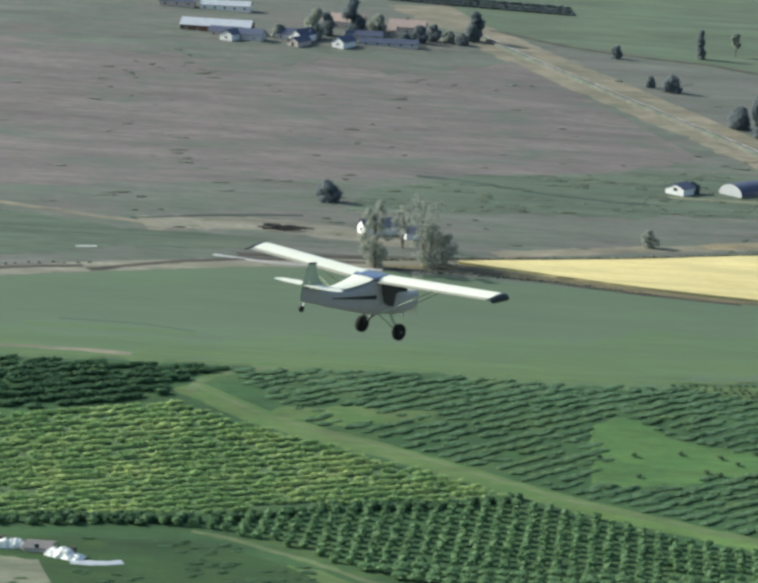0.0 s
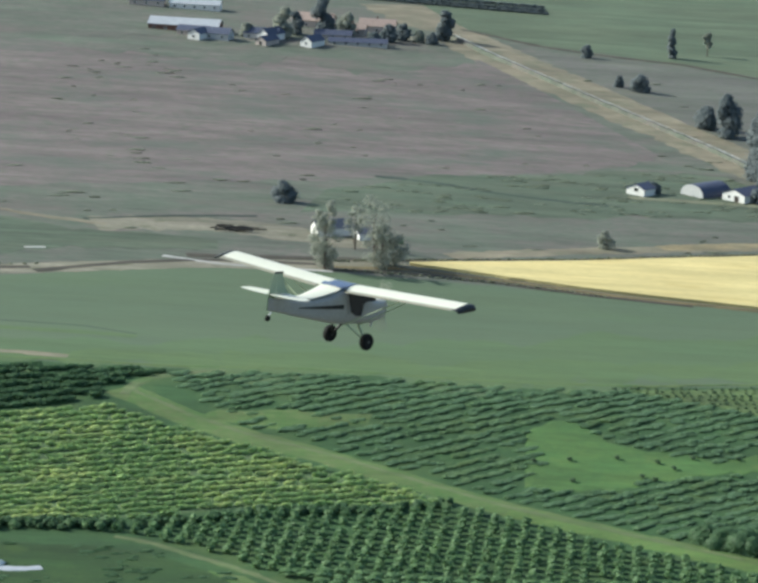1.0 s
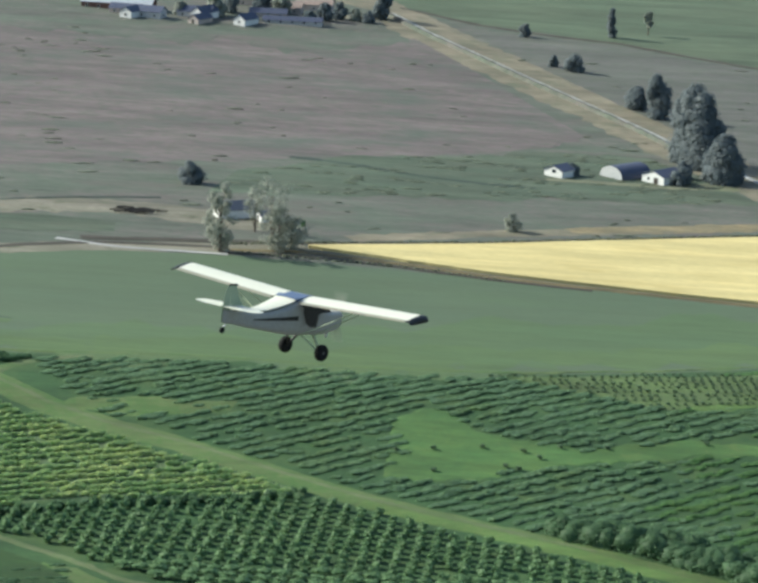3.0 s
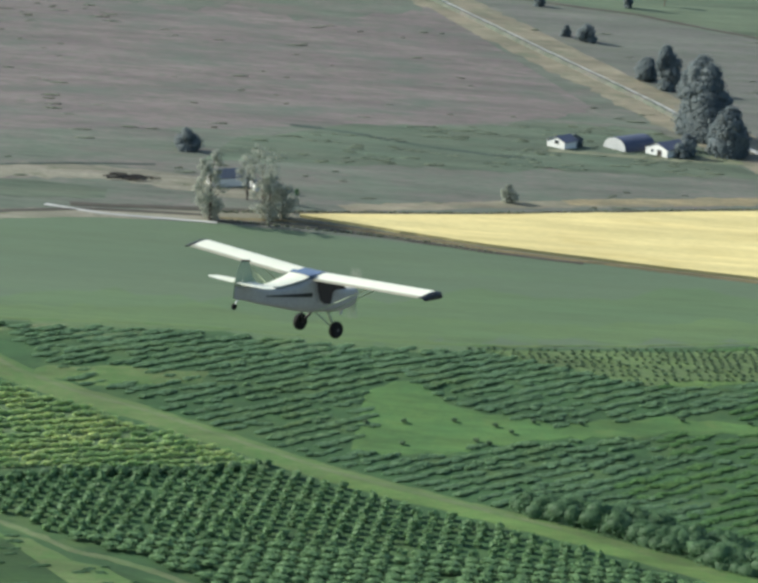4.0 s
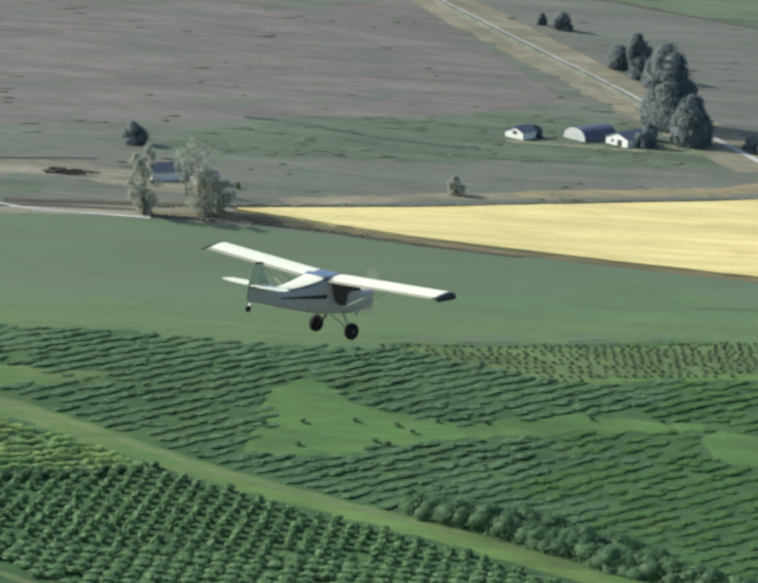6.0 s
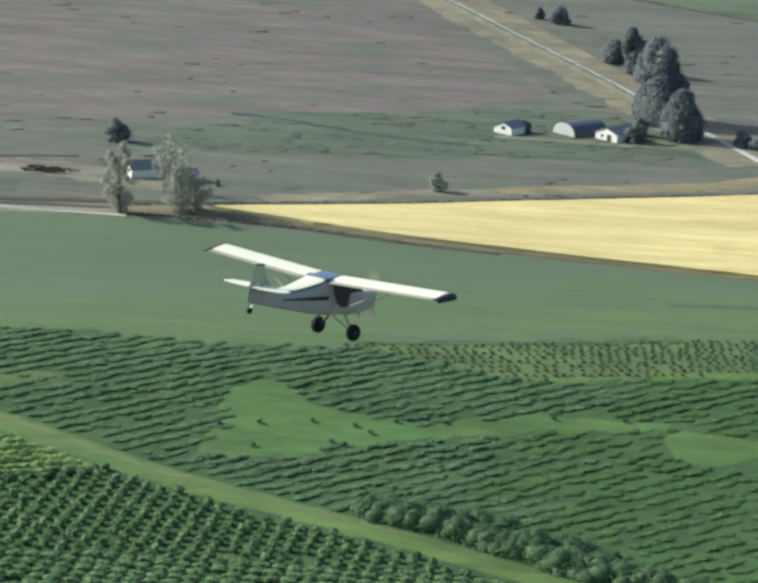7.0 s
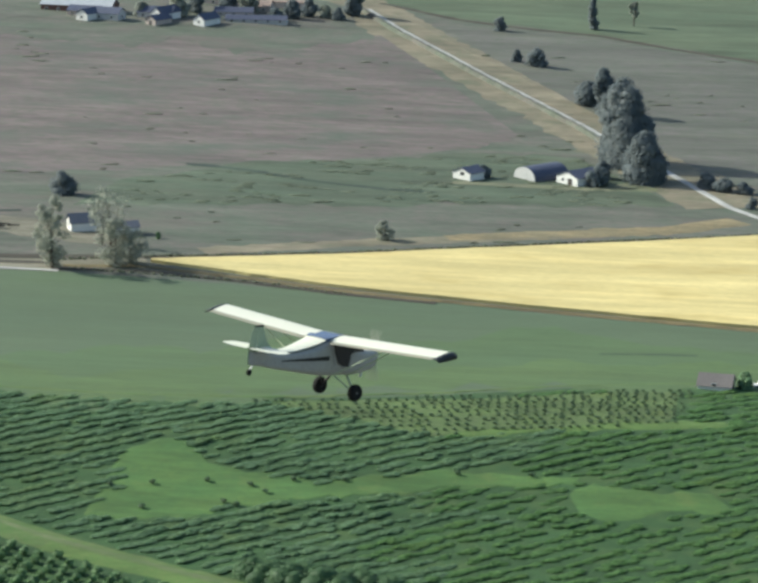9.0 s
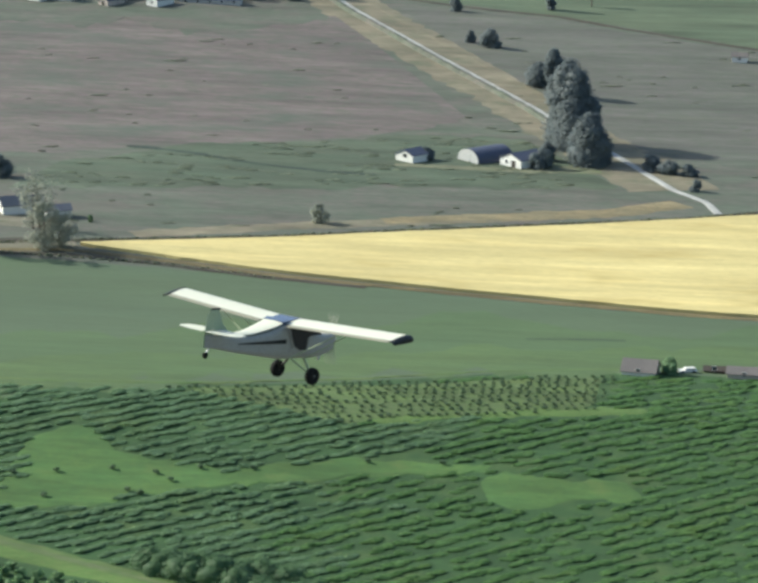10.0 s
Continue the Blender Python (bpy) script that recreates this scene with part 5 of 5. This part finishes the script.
        for x0, x1, z in ((0.28, 0.06, -0.36), (-0.55, -0.42, -0.34)):
            bm = bmesh.new()
            limb(bm, (x0, s * 0.5, z), (x1, s * 2.75, 0.88), 0.02, 0.017, 6)
            part("lift_strut", bm, PAINT_FIN, root)
        # landing gear
        bm = bmesh.new()
        limb(bm, (0.5, s * 0.3, -0.4), (0.44, s * 0.68, -0.88), 0.05, 0.04, 7)
        limb(bm, (-0.1, s * 0.3, -0.38), (0.42, s * 0.66, -0.87), 0.03, 0.026, 7)
        limb(bm, (0.44, s * 0.6, -0.885), (0.44, s * 0.8, -0.885), 0.025, 0.025, 7)
        # port leg coloured black for the belly's shade; the legs are a like pair
        part("gear_leg", bm, PAINT_BLACK if s > 0 else PAINT_FIN, root)
        bm = bmesh.new()
        lathe_y(bm, [(-0.095, 0.14), (-0.11, 0.19), (-0.1, 0.24), (-0.06, 0.268), (0, 0.275), (0.06, 0.268), (0.1, 0.24), (0.11, 0.19), (0.095, 0.14)], 28, (0.44, s * 0.76, -0.885))
        tyre = part("tyre", bm, RUBBER, root, "fat black bush tyre", smooth=True)
        bm = bmesh.new()
        lathe_y(bm, [(-0.1, 0.02), (-0.09, 0.08), (-0.07, 0.14), (0.07, 0.14), (0.09, 0.08), (0.1, 0.02)], 20, (0.44, s * 0.76, -0.885))
        part("rim", bm, DARKALLOY, tyre)
        # tailplane
        bm = bmesh.new()
        thin = [(u, v * 0.45) for u, v in SECTION]
        aerofoil(bm, [(s * 0.06, -2.98, 0.66, 0.42, 0), (s * 0.7, -3.04, 0.66, 0.38, 0), (s * 1.18, -3.16, 0.66, 0.26, 0), (s * 1.27, -3.25, 0.66, 0.14, 0)], thin)
        part("tailplane", bm, PAINT_WHITE, root)
        bm = bmesh.new()
        aerofoil(bm, [(s * 0.08, -3.42, 0.66, 0.4, 0), (s * 0.7, -3.43, 0.66, 0.38, 0), (s * 1.2, -3.43, 0.66, 0.26, 0), (s * 1.3, -3.42, 0.66, 0.12, 0)], thin)
        part("elevator", bm, PAINT_WHITE, root)
    bm = bmesh.new()
    aerofoil(bm, [(-0.415, 0.19, 0.868, 0.97, inc), (0.415, 0.19, 0.868, 0.97, inc)])
    part("skylight", bm, SKYLIGHT, root, "blue-tinted skylight between the wings")
    # fin and rudder, built lying and stood up
    def upright(name, stations, mat):
        bm = bmesh.new()
        aerofoil(bm, stations, [(u, v * 0.35) for u, v in SECTION])
        for v in bm.verts:
            v.co = Vector((v.co.x, v.co.z, v.co.y))
        return part(name, bm, mat, root)
    upright("fin", [(0.58, -2.7, 0, 0.7, 0), (0.85, -2.98, 0, 0.42, 0), (1.2, -3.14, 0, 0.26, 0), (1.3, -3.2, 0, 0.2, 0)], PAINT_FIN)
    upright("rudder", [(0.14, -3.66, 0, 0.12, 0), (0.5, -3.42, 0, 0.36, 0), (0.95, -3.41, 0, 0.32, 0), (1.25, -3.41, 0, 0.2, 0), (1.31, -3.41, 0, 0.1, 0)], PAINT_FIN)
    bm = bmesh.new()
    aerofoil(bm, [(1.3, -3.12, 0, 0.46, 0), (1.36, -3.18, 0, 0.36, 0)], [(u, v * 0.5) for u, v in SECTION])
    for v in bm.verts:
        v.co = Vector((v.co.x, v.co.z, v.co.y))
    part("fin_cap", bm, PAINT_BLACK, root, "dark fin tip")
    bm = bmesh.new()
    limb(bm, (-3.5, 0, 0.14), (-3.66, 0, -0.04), 0.03, 0.02, 6)
    part("tail_spring", bm, ALLOY, root)
    bm = bmesh.new()
    lathe_y(bm, [(-0.035, 0.04), (-0.045, 0.075), (-0.03, 0.1), (0.03, 0.1), (0.045, 0.075), (0.035, 0.04)], 16, (-3.67, 0, -0.1))
    part("tailwheel", bm, RUBBER, root, smooth=True)
    bm = bmesh.new()
    limb(bm, (1.3, -0.2, -0.36), (1.22, -0.22, -0.5), 0.04, 0.04, 8)
    part("exhaust", bm, ALLOY, root)
    # propeller
    prop = new("propeller")
    prop.parent = root
    prop.location = (2.06, 0, 0.1)
    prop["label"] = "spinning two-bladed propeller"
    bm = bmesh.new()
    lathe_x(bm, [(-0.04, 0.14), (0.05, 0.13), (0.13, 0.09), (0.18, 0.03)], 18)
    part("spinner", bm, PAINT_WHITE, prop, smooth=True)
    for s in (-1, 1):
        bm = bmesh.new()
        ring = []
        for r, c, a in ((0.08, 0.09, 55), (0.3, 0.12, 38), (0.6, 0.11, 24), (0.84, 0.06, 17)):
            ca, sa = math.cos(radians(a)), math.sin(radians(a))
            ring.append([bm.verts.new((u * sa * c + v * ca, s * (u * ca * c - v * sa), s * r)) for u, v in ((-0.5, 0), (0, 0.012), (0.5, 0), (0, -0.008))])
        for p, q in zip(ring, ring[1:]):
            for k in range(4):
                bm.faces.new((p[k], p[(k + 1) % 4], q[(k + 1) % 4], q[k]))
        bm.faces.new(ring[-1])
        part("blade", bm, PAINT_BODY, prop)
    return root, prop


aircraft, propeller = build_aircraft()


# ---- what moves ----
def motions():
    walk(aircraft, [(t, pose(x, y, z, bank, -nose, turn)) for t, x, y, z, turn, nose, bank in FLIGHT])
    walk(propeller, [(k / 30, pose(2.06, 0, 0.1, 84.0 * k)) for k in range(301)])


motions()
